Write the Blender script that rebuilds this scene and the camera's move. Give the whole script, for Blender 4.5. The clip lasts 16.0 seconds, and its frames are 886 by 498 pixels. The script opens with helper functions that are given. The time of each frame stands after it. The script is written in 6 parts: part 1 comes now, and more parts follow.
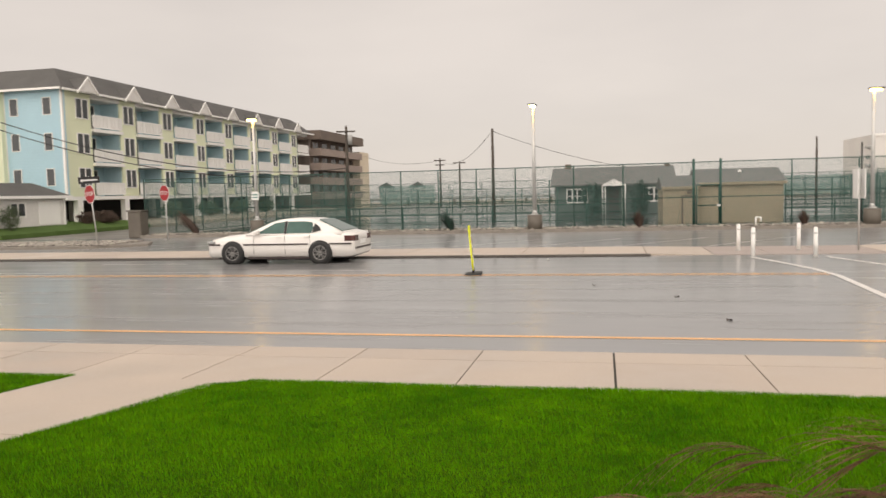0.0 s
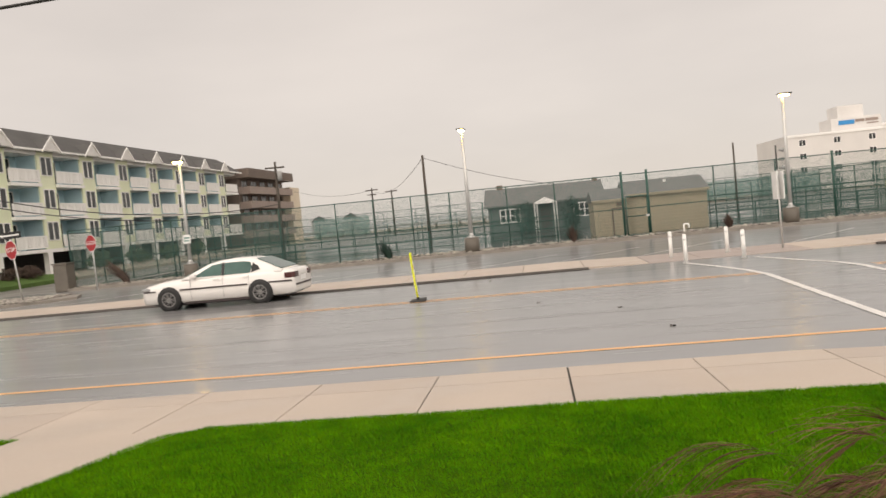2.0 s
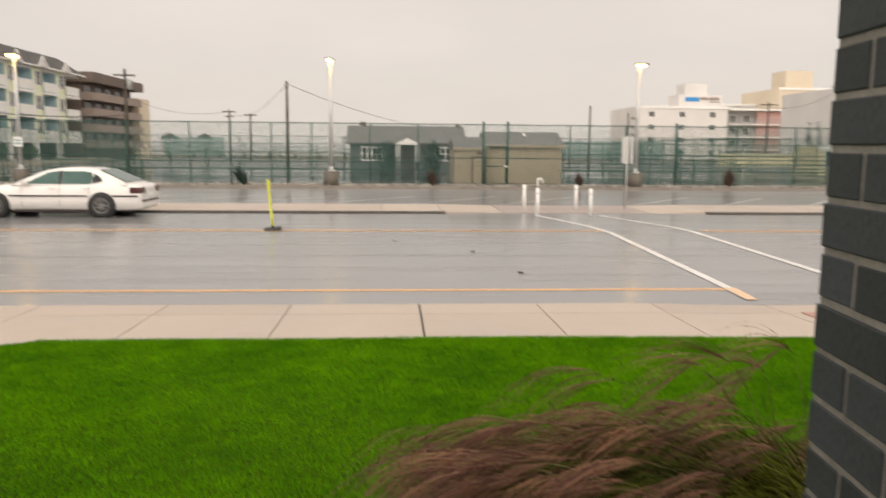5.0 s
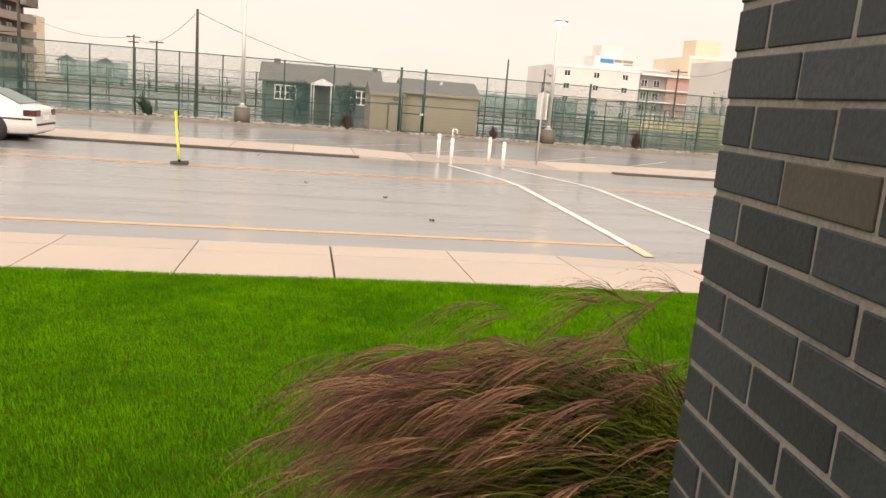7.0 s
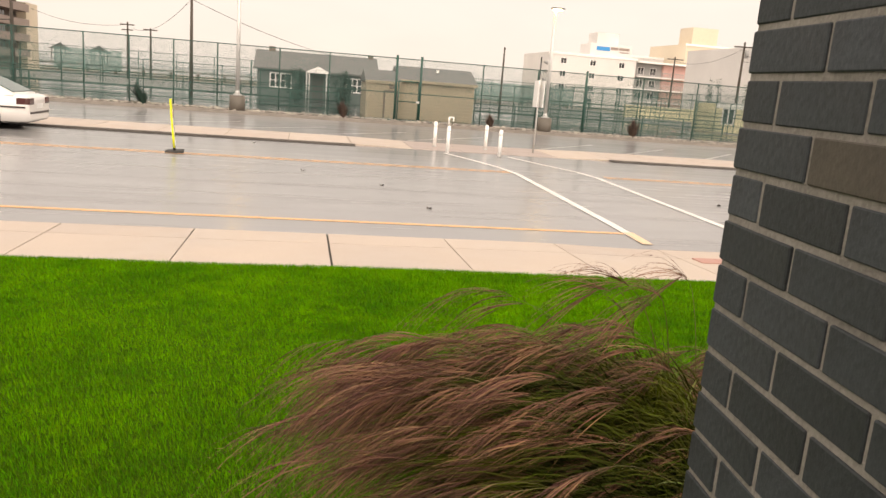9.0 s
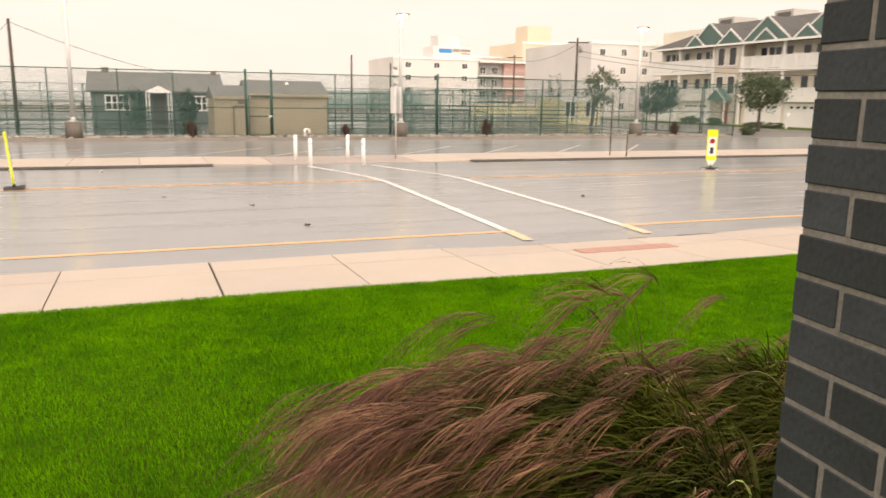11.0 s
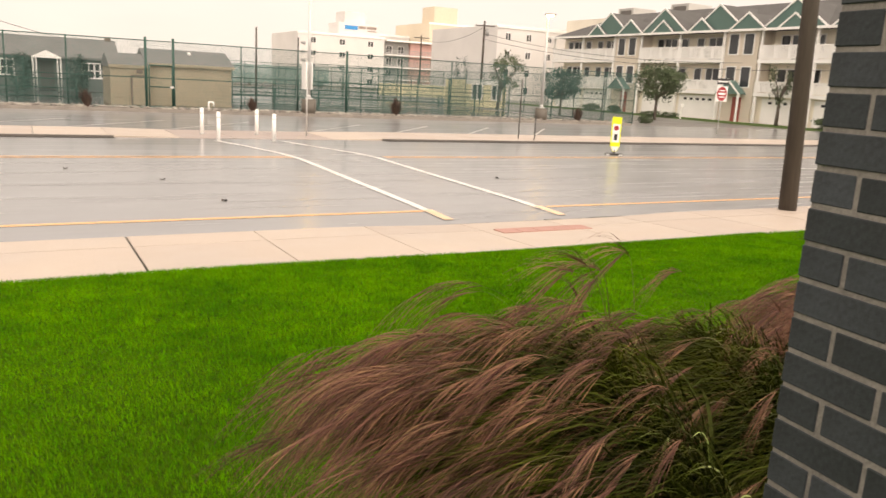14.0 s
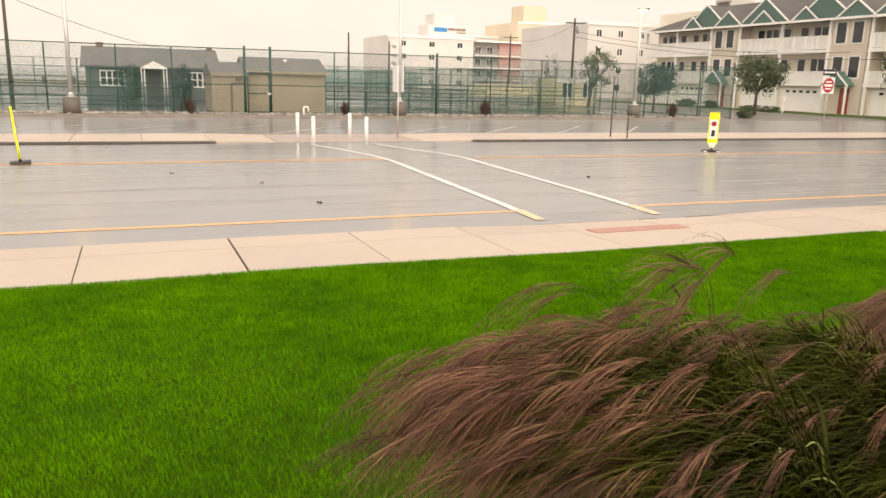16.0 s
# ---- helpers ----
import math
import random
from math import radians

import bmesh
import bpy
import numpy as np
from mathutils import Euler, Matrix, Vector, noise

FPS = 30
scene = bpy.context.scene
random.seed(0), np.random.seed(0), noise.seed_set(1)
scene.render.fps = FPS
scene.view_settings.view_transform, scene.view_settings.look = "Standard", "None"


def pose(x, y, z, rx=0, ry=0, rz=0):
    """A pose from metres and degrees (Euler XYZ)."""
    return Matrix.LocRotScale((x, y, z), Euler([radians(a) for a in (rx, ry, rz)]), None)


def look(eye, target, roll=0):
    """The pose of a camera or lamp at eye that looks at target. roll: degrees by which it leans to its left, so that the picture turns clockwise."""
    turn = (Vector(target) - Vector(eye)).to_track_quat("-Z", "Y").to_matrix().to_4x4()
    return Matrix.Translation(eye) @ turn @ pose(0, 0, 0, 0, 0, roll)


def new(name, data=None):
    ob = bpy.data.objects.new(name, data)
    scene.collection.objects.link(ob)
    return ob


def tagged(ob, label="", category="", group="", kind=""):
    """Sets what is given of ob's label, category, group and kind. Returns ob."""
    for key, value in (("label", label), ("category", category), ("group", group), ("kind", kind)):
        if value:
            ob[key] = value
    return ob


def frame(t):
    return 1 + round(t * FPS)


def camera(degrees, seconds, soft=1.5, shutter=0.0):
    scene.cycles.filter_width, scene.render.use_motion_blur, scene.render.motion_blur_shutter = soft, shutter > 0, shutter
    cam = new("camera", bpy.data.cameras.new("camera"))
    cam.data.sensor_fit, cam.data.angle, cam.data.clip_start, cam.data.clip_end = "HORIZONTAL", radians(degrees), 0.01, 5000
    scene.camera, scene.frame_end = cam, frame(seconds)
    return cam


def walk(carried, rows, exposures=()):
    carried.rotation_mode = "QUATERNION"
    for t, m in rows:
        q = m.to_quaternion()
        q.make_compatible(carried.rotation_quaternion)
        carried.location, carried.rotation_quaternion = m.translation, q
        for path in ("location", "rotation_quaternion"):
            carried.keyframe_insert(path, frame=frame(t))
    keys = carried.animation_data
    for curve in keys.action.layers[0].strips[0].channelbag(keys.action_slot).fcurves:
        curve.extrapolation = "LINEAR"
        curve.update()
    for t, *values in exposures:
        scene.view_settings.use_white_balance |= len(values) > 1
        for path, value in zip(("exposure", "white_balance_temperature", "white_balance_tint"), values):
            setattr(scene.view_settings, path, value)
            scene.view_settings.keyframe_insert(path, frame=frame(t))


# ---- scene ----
cam = camera(60.3, 16.0, shutter=0.5)
PATH = [
    (0, (1.064, 0.858, 2.003), (0.651, 2.81, 1.856), -1.5),
    (0.5, (1.007, 0.796, 2.013), (0.648, 2.757, 1.849), -4.0),
    (1, (0.998, 0.8, 2.031), (0.653, 2.767, 1.917), -4.3),
    (1.5, (0.99, 0.849, 2.023), (0.671, 2.822, 1.952), -5.3),
    (2, (0.939, 0.796, 2.019), (0.694, 2.779, 1.932), -5.6),
    (2.5, (0.945, 0.768, 2.03), (0.769, 2.758, 1.939), -3.4),
    (3, (0.919, 0.816, 2.009), (0.767, 2.807, 1.912), -2.3),
    (3.5, (0.907, 0.748, 2.029), (0.76, 2.739, 1.908), -1.0),
    (4, (0.883, 0.826, 2.005), (0.724, 2.815, 1.863), -0.2),
    (4.5, (0.885, 0.75, 2.003), (0.793, 2.74, 1.822), -0.1),
    (5, (0.863, 0.723, 1.982), (0.989, 2.701, 1.719), 0.5),
    (5.2, (0.854, 0.686, 1.975), (1.053, 2.653, 1.674), 1.0),
    (7.5, (0.822, 0.638, 1.956), (1.187, 2.565, 1.566), 4.6),
    (8, (0.819, 0.636, 1.954), (1.181, 2.563, 1.557), 4.6),
    (10.3, (0.784, 0.758, 1.92), (1.287, 2.644, 1.488), 2.9),
    (10.5, (0.699, 0.729, 1.949), (1.263, 2.599, 1.521), 2.1),
    (11, (0.509, 0.84, 1.97), (1.229, 2.666, 1.587), 0.8),
    (11.5, (0.305, 0.797, 1.961), (1.112, 2.592, 1.604), 1.0),
    (12, (0.188, 0.749, 1.974), (1.101, 2.484, 1.581), 0.9),
    (12.5, (0.252, 0.798, 1.973), (1.288, 2.462, 1.575), 2.0),
    (13, (0.263, 0.835, 1.966), (1.326, 2.484, 1.577), 3.0),
    (13.5, (0.237, 0.832, 1.959), (1.252, 2.507, 1.554), 3.2),
    (14, (0.208, 0.836, 1.961), (1.157, 2.545, 1.536), 3.1),
    (14.5, (0.191, 0.844, 1.96), (1.069, 2.586, 1.518), 2.6),
    (15, (0.186, 0.847, 1.963), (1.009, 2.615, 1.518), 2.1),
    (15.5, (0.205, 0.819, 1.964), (0.977, 2.61, 1.524), 1.5),
    (16, (0.188, 0.852, 1.96), (0.925, 2.66, 1.527), 1.5),
]
walk(cam, [(t, look(eye, target, roll)) for t, eye, target, roll in PATH],
     exposures=[(0, 0.43, 6950, 15), (4.0, 0.43, 6950, 15), (4.5, 0.46, 6950, 15), (5.0, 0.48, 7000, 15), (5.2, 0.57, 7050, 16), (7.3, 0.88, 7400, 18), (10.3, 0.92, 7450, 18), (11.0, 0.94, 7450, 18), (13.5, 0.96, 7450, 18), (16.0, 0.89, 7450, 17)])

# ---- light ----
world = bpy.data.worlds.new("overcast")
scene.world = world
world.use_nodes = True
wn, wl = world.node_tree.nodes, world.node_tree.links
wn.clear()
sky = wn.new("ShaderNodeTexSky")
sky.sky_type, sky.sun_disc, sky.sun_elevation, sky.sun_rotation = "NISHITA", False, radians(35), radians(180)
sky_bg = wn.new("ShaderNodeBackground")
sky_bg.inputs["Strength"].default_value = 0.08
wl.new(sky.outputs[0], sky_bg.inputs["Color"])
coord = wn.new("ShaderNodeTexCoord")
squash = wn.new("ShaderNodeMapping")
squash.inputs["Scale"].default_value = (1.0, 1.0, 3.2)
wl.new(coord.outputs["Generated"], squash.inputs["Vector"])
cloud = wn.new("ShaderNodeTexNoise")
cloud.inputs["Scale"].default_value, cloud.inputs["Detail"].default_value = 1.7, 5
wl.new(squash.outputs[0], cloud.inputs["Vector"])
ramp = wn.new("ShaderNodeValToRGB")
ramp.color_ramp.elements[0].position, ramp.color_ramp.elements[0].color = 0.3, (0.66, 0.635, 0.60, 1)
ramp.color_ramp.elements[1].position, ramp.color_ramp.elements[1].color = 0.72, (0.80, 0.765, 0.715, 1)
wl.new(cloud.outputs["Fac"], ramp.inputs["Fac"])
cloud_bg = wn.new("ShaderNodeBackground")
cloud_bg.inputs["Strength"].default_value = 0.725
wl.new(ramp.outputs[0], cloud_bg.inputs["Color"])
cover = wn.new("ShaderNodeMixShader")
cover.inputs[0].default_value = 0.93
wl.new(sky_bg.outputs[0], cover.inputs[1])
wl.new(cloud_bg.outputs[0], cover.inputs[2])
sky_out = wn.new("ShaderNodeOutputWorld")
wl.new(cover.outputs[0], sky_out.inputs["Surface"])

sun = new("sun", bpy.data.lights.new("sun", "SUN"))
sun.data.energy, sun.data.angle, sun.data.color = 2.3, radians(130), (1.0, 0.95, 0.88)
sun.matrix_world = look((0, -24, 17), (0, 0, 0))


# ---- materials ----
def mat(name, a, b=None, rough=0.6, rough2=None, metal=0.0, grain=60.0, stain=1.3, bump=0.15, island=0.0, each=0.0, coat=0.0, stretch=(1, 1, 1), depth=0.01):
    """A surface whose colour runs from a to b with fine grain and broad stains, and whose gloss varies with them."""
    m = bpy.data.materials.new(name)
    m.use_nodes = True
    n, l = m.node_tree.nodes, m.node_tree.links
    p = n["Principled BSDF"]
    b = b or tuple(c * 0.78 for c in a)
    tc = n.new("ShaderNodeTexCoord")
    mp = n.new("ShaderNodeMapping")
    mp.inputs["Scale"].default_value = stretch
    l.new(tc.outputs["Object"], mp.inputs["Vector"])
    fine, broad = n.new("ShaderNodeTexNoise"), n.new("ShaderNodeTexNoise")
    fine.inputs["Scale"].default_value, fine.inputs["Detail"].default_value = grain, 4
    broad.inputs["Scale"].default_value, broad.inputs["Detail"].default_value = stain, 5
    l.new(mp.outputs[0], fine.inputs["Vector"])
    l.new(mp.outputs[0], broad.inputs["Vector"])
    mean = n.new("ShaderNodeMath")
    mean.operation = "MULTIPLY_ADD"
    mean.inputs[1].default_value = 0.45
    l.new(fine.outputs["Fac"], mean.inputs[0])
    part_broad = n.new("ShaderNodeMath")
    part_broad.operation = "MULTIPLY"
    part_broad.inputs[1].default_value = 0.55
    l.new(broad.outputs["Fac"], part_broad.inputs[0])
    l.new(part_broad.outputs[0], mean.inputs[2])
    mix = n.new("ShaderNodeValToRGB")
    mix.color_ramp.elements[0].position, mix.color_ramp.elements[0].color = 0.32, (*b, 1)
    mix.color_ramp.elements[1].position, mix.color_ramp.elements[1].color = 0.66, (*a, 1)
    l.new(mean.outputs[0], mix.inputs["Fac"])
    colour = mix.outputs[0]
    if island or each:
        hsv = n.new("ShaderNodeHueSaturation")
        src = n.new("ShaderNodeNewGeometry").outputs["Random Per Island"] if island else n.new("ShaderNodeObjectInfo").outputs["Random"]
        amount = island or each
        val = n.new("ShaderNodeMapRange")
        val.inputs["To Min"].default_value, val.inputs["To Max"].default_value = 1 - amount, 1 + amount
        l.new(src, val.inputs["Value"])
        l.new(val.outputs[0], hsv.inputs["Value"])
        hue = n.new("ShaderNodeMapRange")
        hue.inputs["To Min"].default_value, hue.inputs["To Max"].default_value = 0.5 - amount * 0.05, 0.5 + amount * 0.05
        l.new(src, hue.inputs["Value"])
        l.new(hue.outputs[0], hsv.inputs["Hue"])
        l.new(colour, hsv.inputs["Color"])
        colour = hsv.outputs[0]
    l.new(colour, p.inputs["Base Color"])
    p.inputs["Metallic"].default_value = metal
    if rough2 is None:
        p.inputs["Roughness"].default_value = rough
    else:
        rr = n.new("ShaderNodeMapRange")
        rr.inputs["From Min"].default_value, rr.inputs["From Max"].default_value = 0.35, 0.65
        rr.inputs["To Min"].default_value, rr.inputs["To Max"].default_value = rough, rough2
        l.new(broad.outputs["Fac"], rr.inputs["Value"])
        l.new(rr.outputs[0], p.inputs["Roughness"])
    p.inputs["Coat Weight"].default_value = coat
    p.inputs["Coat Roughness"].default_value = 0.06
    if bump:
        bp = n.new("ShaderNodeBump")
        bp.inputs["Strength"].default_value, bp.inputs["Distance"].default_value = bump, depth
        l.new(fine.outputs["Fac"], bp.inputs["Height"])
        l.new(bp.outputs[0], p.inputs["Normal"])
    return m


def siding(name, a, b, pitch=0.16):
    """Painted clapboard: level laps by a saw-tooth relief."""
    m = mat(name, a, b, rough=0.55, grain=14, stain=0.5, bump=0)
    n, l = m.node_tree.nodes, m.node_tree.links
    tc = n.new("ShaderNodeTexCoord")
    wave = n.new("ShaderNodeTexWave")
    wave.wave_type, wave.bands_direction, wave.wave_profile = "BANDS", "Z", "SAW"
    wave.inputs["Scale"].default_value = 2 * math.pi / pitch / 20
    l.new(tc.outputs["Object"], wave.inputs["Vector"])
    bp = n.new("ShaderNodeBump")
    bp.inputs["Strength"].default_value, bp.inputs["Distance"].default_value = 0.9, 0.03
    l.new(wave.outputs["Fac"], bp.inputs["Height"])
    l.new(bp.outputs[0], n["Principled BSDF"].inputs["Normal"])
    return m


def lamp_mat(name, colour, strength):
    m = bpy.data.materials.new(name)
    m.use_nodes = True
    p = m.node_tree.nodes["Principled BSDF"]
    p.inputs["Emission Color"].default_value, p.inputs["Emission Strength"].default_value = (*colour, 1), strength
    return m




def wet_asphalt(name):
    """Rain-wet asphalt: an even sheen on the driven lanes, standing water in the gutter lane and the bays beyond it."""
    m = mat(name, (0.215, 0.215, 0.216), (0.185, 0.185, 0.187), rough=0.4, grain=70, stain=0.35, bump=0.03, depth=0.003)
    n, l = m.node_tree.nodes, m.node_tree.links
    p = n["Principled BSDF"]
    tc = n.new("ShaderNodeTexCoord")
    axes = n.new("ShaderNodeSeparateXYZ")
    l.new(tc.outputs["Object"], axes.inputs[0])
    stretch = n.new("ShaderNodeMapping")
    stretch.inputs["Scale"].default_value = (0.10, 0.9, 1.0)
    l.new(tc.outputs["Object"], stretch.inputs["Vector"])
    pools = n.new("ShaderNodeTexNoise")
    pools.inputs["Scale"].default_value, pools.inputs["Detail"].default_value = 1.0, 3
    l.new(stretch.outputs[0], pools.inputs["Vector"])
    shift = n.new("ShaderNodeMath")
    shift.operation = "MULTIPLY_ADD"
    shift.inputs[1].default_value = 7.0
    l.new(pools.outputs["Fac"], shift.inputs[0])
    l.new(axes.outputs["Y"], shift.inputs[2])
    film = n.new("ShaderNodeMapRange")
    film.interpolation_type = "SMOOTHSTEP"
    film.inputs["From Min"].default_value, film.inputs["From Max"].default_value = 22.5, 26.5
    film.inputs["To Min"].default_value, film.inputs["To Max"].default_value = 0.15, 0.10
    l.new(shift.outputs[0], film.inputs["Value"])
    streak = n.new("ShaderNodeMapping")
    streak.inputs["Scale"].default_value = (0.22, 2.6, 1.0)
    l.new(tc.outputs["Object"], streak.inputs["Vector"])
    ripple = n.new("ShaderNodeTexNoise")
    ripple.inputs["Scale"].default_value, ripple.inputs["Detail"].default_value = 1.0, 4
    l.new(streak.outputs[0], ripple.inputs["Vector"])
    uneven = n.new("ShaderNodeMapRange")
    uneven.inputs["From Min"].default_value, uneven.inputs["From Max"].default_value = 0.36, 0.62
    uneven.inputs["To Min"].default_value, uneven.inputs["To Max"].default_value = 0.75, 1.9
    l.new(ripple.outputs["Fac"], uneven.inputs["Value"])
    gloss = n.new("ShaderNodeMath")
    gloss.operation = "MULTIPLY"
    l.new(film.outputs[0], gloss.inputs[0])
    l.new(uneven.outputs[0], gloss.inputs[1])
    p.inputs["Coat Weight"].default_value = 0.75
    p.inputs["Coat IOR"].default_value = 1.4
    l.new(gloss.outputs[0], p.inputs["Coat Roughness"])
    return m


WET_ROAD = wet_asphalt("wet_asphalt")
STREET = mat("damp_asphalt", (0.19, 0.18, 0.165), (0.135, 0.128, 0.118), rough=0.32, rough2=0.5, grain=40, stain=0.4, bump=0.05, depth=0.004)
FLOODED = mat("flooded_asphalt", (0.07, 0.075, 0.075), (0.05, 0.055, 0.055), rough=0.03, rough2=0.22, grain=25, stain=0.22, bump=0.03, depth=0.004)
CONCRETE = mat("pavement_concrete", (0.52, 0.44, 0.37), (0.42, 0.35, 0.29), rough=0.32, rough2=0.6, grain=70, stain=0.9, bump=0.12, each=0.05)
RAMP = mat("ramp_concrete", (0.40, 0.335, 0.30), (0.32, 0.265, 0.24), rough=0.4, rough2=0.65, grain=60, stain=0.8, bump=0.1)
KERB = mat("kerb_concrete", (0.27, 0.24, 0.205), (0.15, 0.135, 0.115), rough=0.5, grain=50, stain=1.6, bump=0.2)
PEDESTAL = mat("pedestal_concrete", (0.15, 0.13, 0.105), (0.10, 0.088, 0.072), rough=0.6, grain=40, stain=1.4, bump=0.2)
WET_KERB = mat("wet_kerb_concrete", (0.13, 0.115, 0.10), (0.07, 0.062, 0.054), rough=0.7, grain=50, stain=1.6, bump=0.2)
GUTTER_DARK = mat("gutter_dark", (0.07, 0.065, 0.06), (0.04, 0.037, 0.034), rough=1.0, grain=60, stain=2.0)
GUTTER_DARK.node_tree.nodes["Principled BSDF"].inputs["Specular IOR Level"].default_value = 0.15
JOINT = mat("joint_dirt", (0.07, 0.062, 0.05), (0.03, 0.028, 0.022), rough=0.85, grain=80)
SOIL = mat("soil", (0.045, 0.10, 0.004), (0.022, 0.055, 0.002), rough=1.0, grain=30, stain=1.0, bump=0.5, depth=0.03)
SAND = mat("sand", (0.34, 0.30, 0.24), (0.24, 0.21, 0.17), rough=0.8, grain=8, stain=0.05, bump=0.2)
VERGE = mat("verge_grass", (0.10, 0.16, 0.05), (0.06, 0.10, 0.03), rough=0.8, grain=18, stain=0.7, bump=0.6, depth=0.04)
SEA = mat("sea_water", (0.16, 0.19, 0.19), (0.12, 0.14, 0.14), rough=0.15, grain=0.6, stain=0.02, bump=0.2, depth=0.3)
YELLOW_PAINT = mat("yellow_line_paint", (0.90, 0.50, 0.20), (0.72, 0.38, 0.14), rough=0.35, grain=30, stain=1.5)
WHITE_PAINT = mat("white_line_paint", (0.84, 0.82, 0.79), (0.62, 0.60, 0.57), rough=0.35, grain=30, stain=1.5)
TAIL_PAINT = mat("stained_line_paint", (0.90, 0.62, 0.40), (0.76, 0.50, 0.30), rough=0.35, grain=30, stain=1.5)
FADED_PAINT = mat("faded_line_paint", (0.50, 0.49, 0.47), (0.26, 0.255, 0.25), rough=0.35, grain=24, stain=1.5)
TACTILE = mat("red_tactile_paving", (0.46, 0.25, 0.20), (0.38, 0.20, 0.16), rough=0.5, grain=60)
GREEN_STEEL = mat("green_coated_steel", (0.012, 0.075, 0.055), (0.008, 0.05, 0.038), rough=0.4, grain=30, bump=0.05)
GREEN_WIRE = mat("green_coated_wire", (0.055, 0.13, 0.11), (0.04, 0.10, 0.085), rough=0.5, bump=0)
# Cloth green, paled in the colour as if seen through haze.
SCREEN = mat("green_windscreen_cloth", (0.17, 0.31, 0.27), (0.13, 0.25, 0.22), rough=0.8, grain=20, stain=0.5)
GALV = mat("galvanised_steel", (0.62, 0.62, 0.60), (0.5, 0.5, 0.49), rough=0.4, metal=0.5, grain=20, stain=2, bump=0.03)
DARK_STEEL = mat("dark_steel", (0.06, 0.06, 0.055), (0.035, 0.035, 0.03), rough=0.45, grain=30)
LED = lamp_mat("lamp_lens", (1.0, 0.62, 0.13), 26)
WOOD_POLE = mat("weathered_pole_wood", (0.085, 0.068, 0.052), (0.045, 0.036, 0.028), rough=0.75, grain=30, stain=2, bump=0.5, stretch=(1, 1, 0.08))
CABLE = mat("black_cable", (0.02, 0.02, 0.02), rough=0.6, bump=0)
WHITE = mat("white_paint", (0.87, 0.86, 0.83), (0.80, 0.79, 0.76), rough=0.45, grain=12, stain=0.8, bump=0.03)
WHITE_WALL = mat("white_stucco", (0.74, 0.72, 0.69), (0.62, 0.60, 0.58), rough=0.7, grain=5, stain=0.2, bump=0.1)
LIME = siding("pale_lime_siding", (0.83, 0.87, 0.64), (0.76, 0.80, 0.58), 0.2)
BLUE = siding("pale_blue_siding", (0.47, 0.70, 0.80), (0.42, 0.63, 0.72), 0.2)
DEEP_BLUE = mat("balcony_blue_wall", (0.42, 0.60, 0.66), (0.36, 0.52, 0.58), rough=0.6, grain=5)
CREAM = siding("cream_siding", (0.86, 0.80, 0.68), (0.79, 0.73, 0.61), 0.2)
BEIGE = siding("beige_siding", (0.70, 0.63, 0.53), (0.63, 0.56, 0.47), 0.2)
# Gable teal, lightened and greyed in the colour to stand for haze.
TEAL = siding("teal_siding", (0.12, 0.205, 0.18), (0.095, 0.17, 0.15), 0.2)
SHINGLE = mat("dark_shingle", (0.10, 0.097, 0.092), (0.065, 0.063, 0.06), rough=0.75, grain=9, stain=0.6, bump=0.4, depth=0.03)
TAN_WALL = siding("tan_siding", (0.42, 0.36, 0.26), (0.36, 0.305, 0.22), 0.18)
# Both browns are lightened to carry the rain haze over the far hotel.
BROWN_WALL = mat("dark_brown_wall", (0.17, 0.13, 0.105), (0.125, 0.098, 0.08), rough=0.7, grain=4, stain=0.3)
BROWN_RAIL = mat("brown_balcony_panel", (0.32, 0.25, 0.215), (0.26, 0.205, 0.175), rough=0.6, grain=4, stain=0.3)
TAN_STUCCO = mat("tan_stucco", (0.70, 0.61, 0.47), (0.63, 0.54, 0.42), rough=0.8, grain=2, stain=0.12)
# Coral muted by haze that is mixed into the paint colour.
CORAL = mat("coral_paint", (0.66, 0.41, 0.36), (0.59, 0.36, 0.32), rough=0.6, grain=3)
GREY_WALL = mat("grey_stucco", (0.40, 0.40, 0.39), (0.33, 0.33, 0.32), rough=0.8, grain=3, stain=0.2)
# House wall colour includes the lightening of haze across the lot.
DARK_BRICK_WALL = mat("dark_house_wall", (0.13, 0.155, 0.15), (0.10, 0.12, 0.115), rough=0.8, grain=12)
YELLOW_WALL = mat("yellow_wall", (0.78, 0.71, 0.46), (0.69, 0.62, 0.40), rough=0.7, grain=4)
WINDOW = mat("dark_window_glass", (0.05, 0.055, 0.06), (0.03, 0.033, 0.036), rough=0.06, grain=1, stain=0.3, bump=0)
# Dark of the open car port put into the colour, lifted a little for haze.
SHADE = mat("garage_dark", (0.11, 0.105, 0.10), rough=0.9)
RED_SIGN = mat("red_sign_sheet", (0.36, 0.012, 0.018), (0.29, 0.01, 0.015), rough=0.5, grain=8, bump=0)
BLACK = mat("black_rubber", (0.02, 0.02, 0.02), (0.012, 0.012, 0.012), rough=0.6, grain=30)
SIGN_YELLOW = mat("fluorescent_yellow_sheet", (0.80, 0.86, 0.02), (0.70, 0.76, 0.02), rough=0.4, grain=8, bump=0)
SIGN_WHITE = mat("white_sign_sheet", (0.82, 0.82, 0.80), (0.74, 0.74, 0.72), rough=0.4, grain=8, bump=0)
BRICK = mat("slate_brick", (0.046, 0.057, 0.063), (0.017, 0.0215, 0.025), rough=0.62, rough2=0.8, grain=120, stain=9, bump=0.35, depth=0.004, each=0.34)
BROWN_BRICK = mat("brown_slate_brick", (0.085, 0.074, 0.058), (0.055, 0.048, 0.038), rough=0.7, grain=120, stain=9, bump=0.35, depth=0.004)
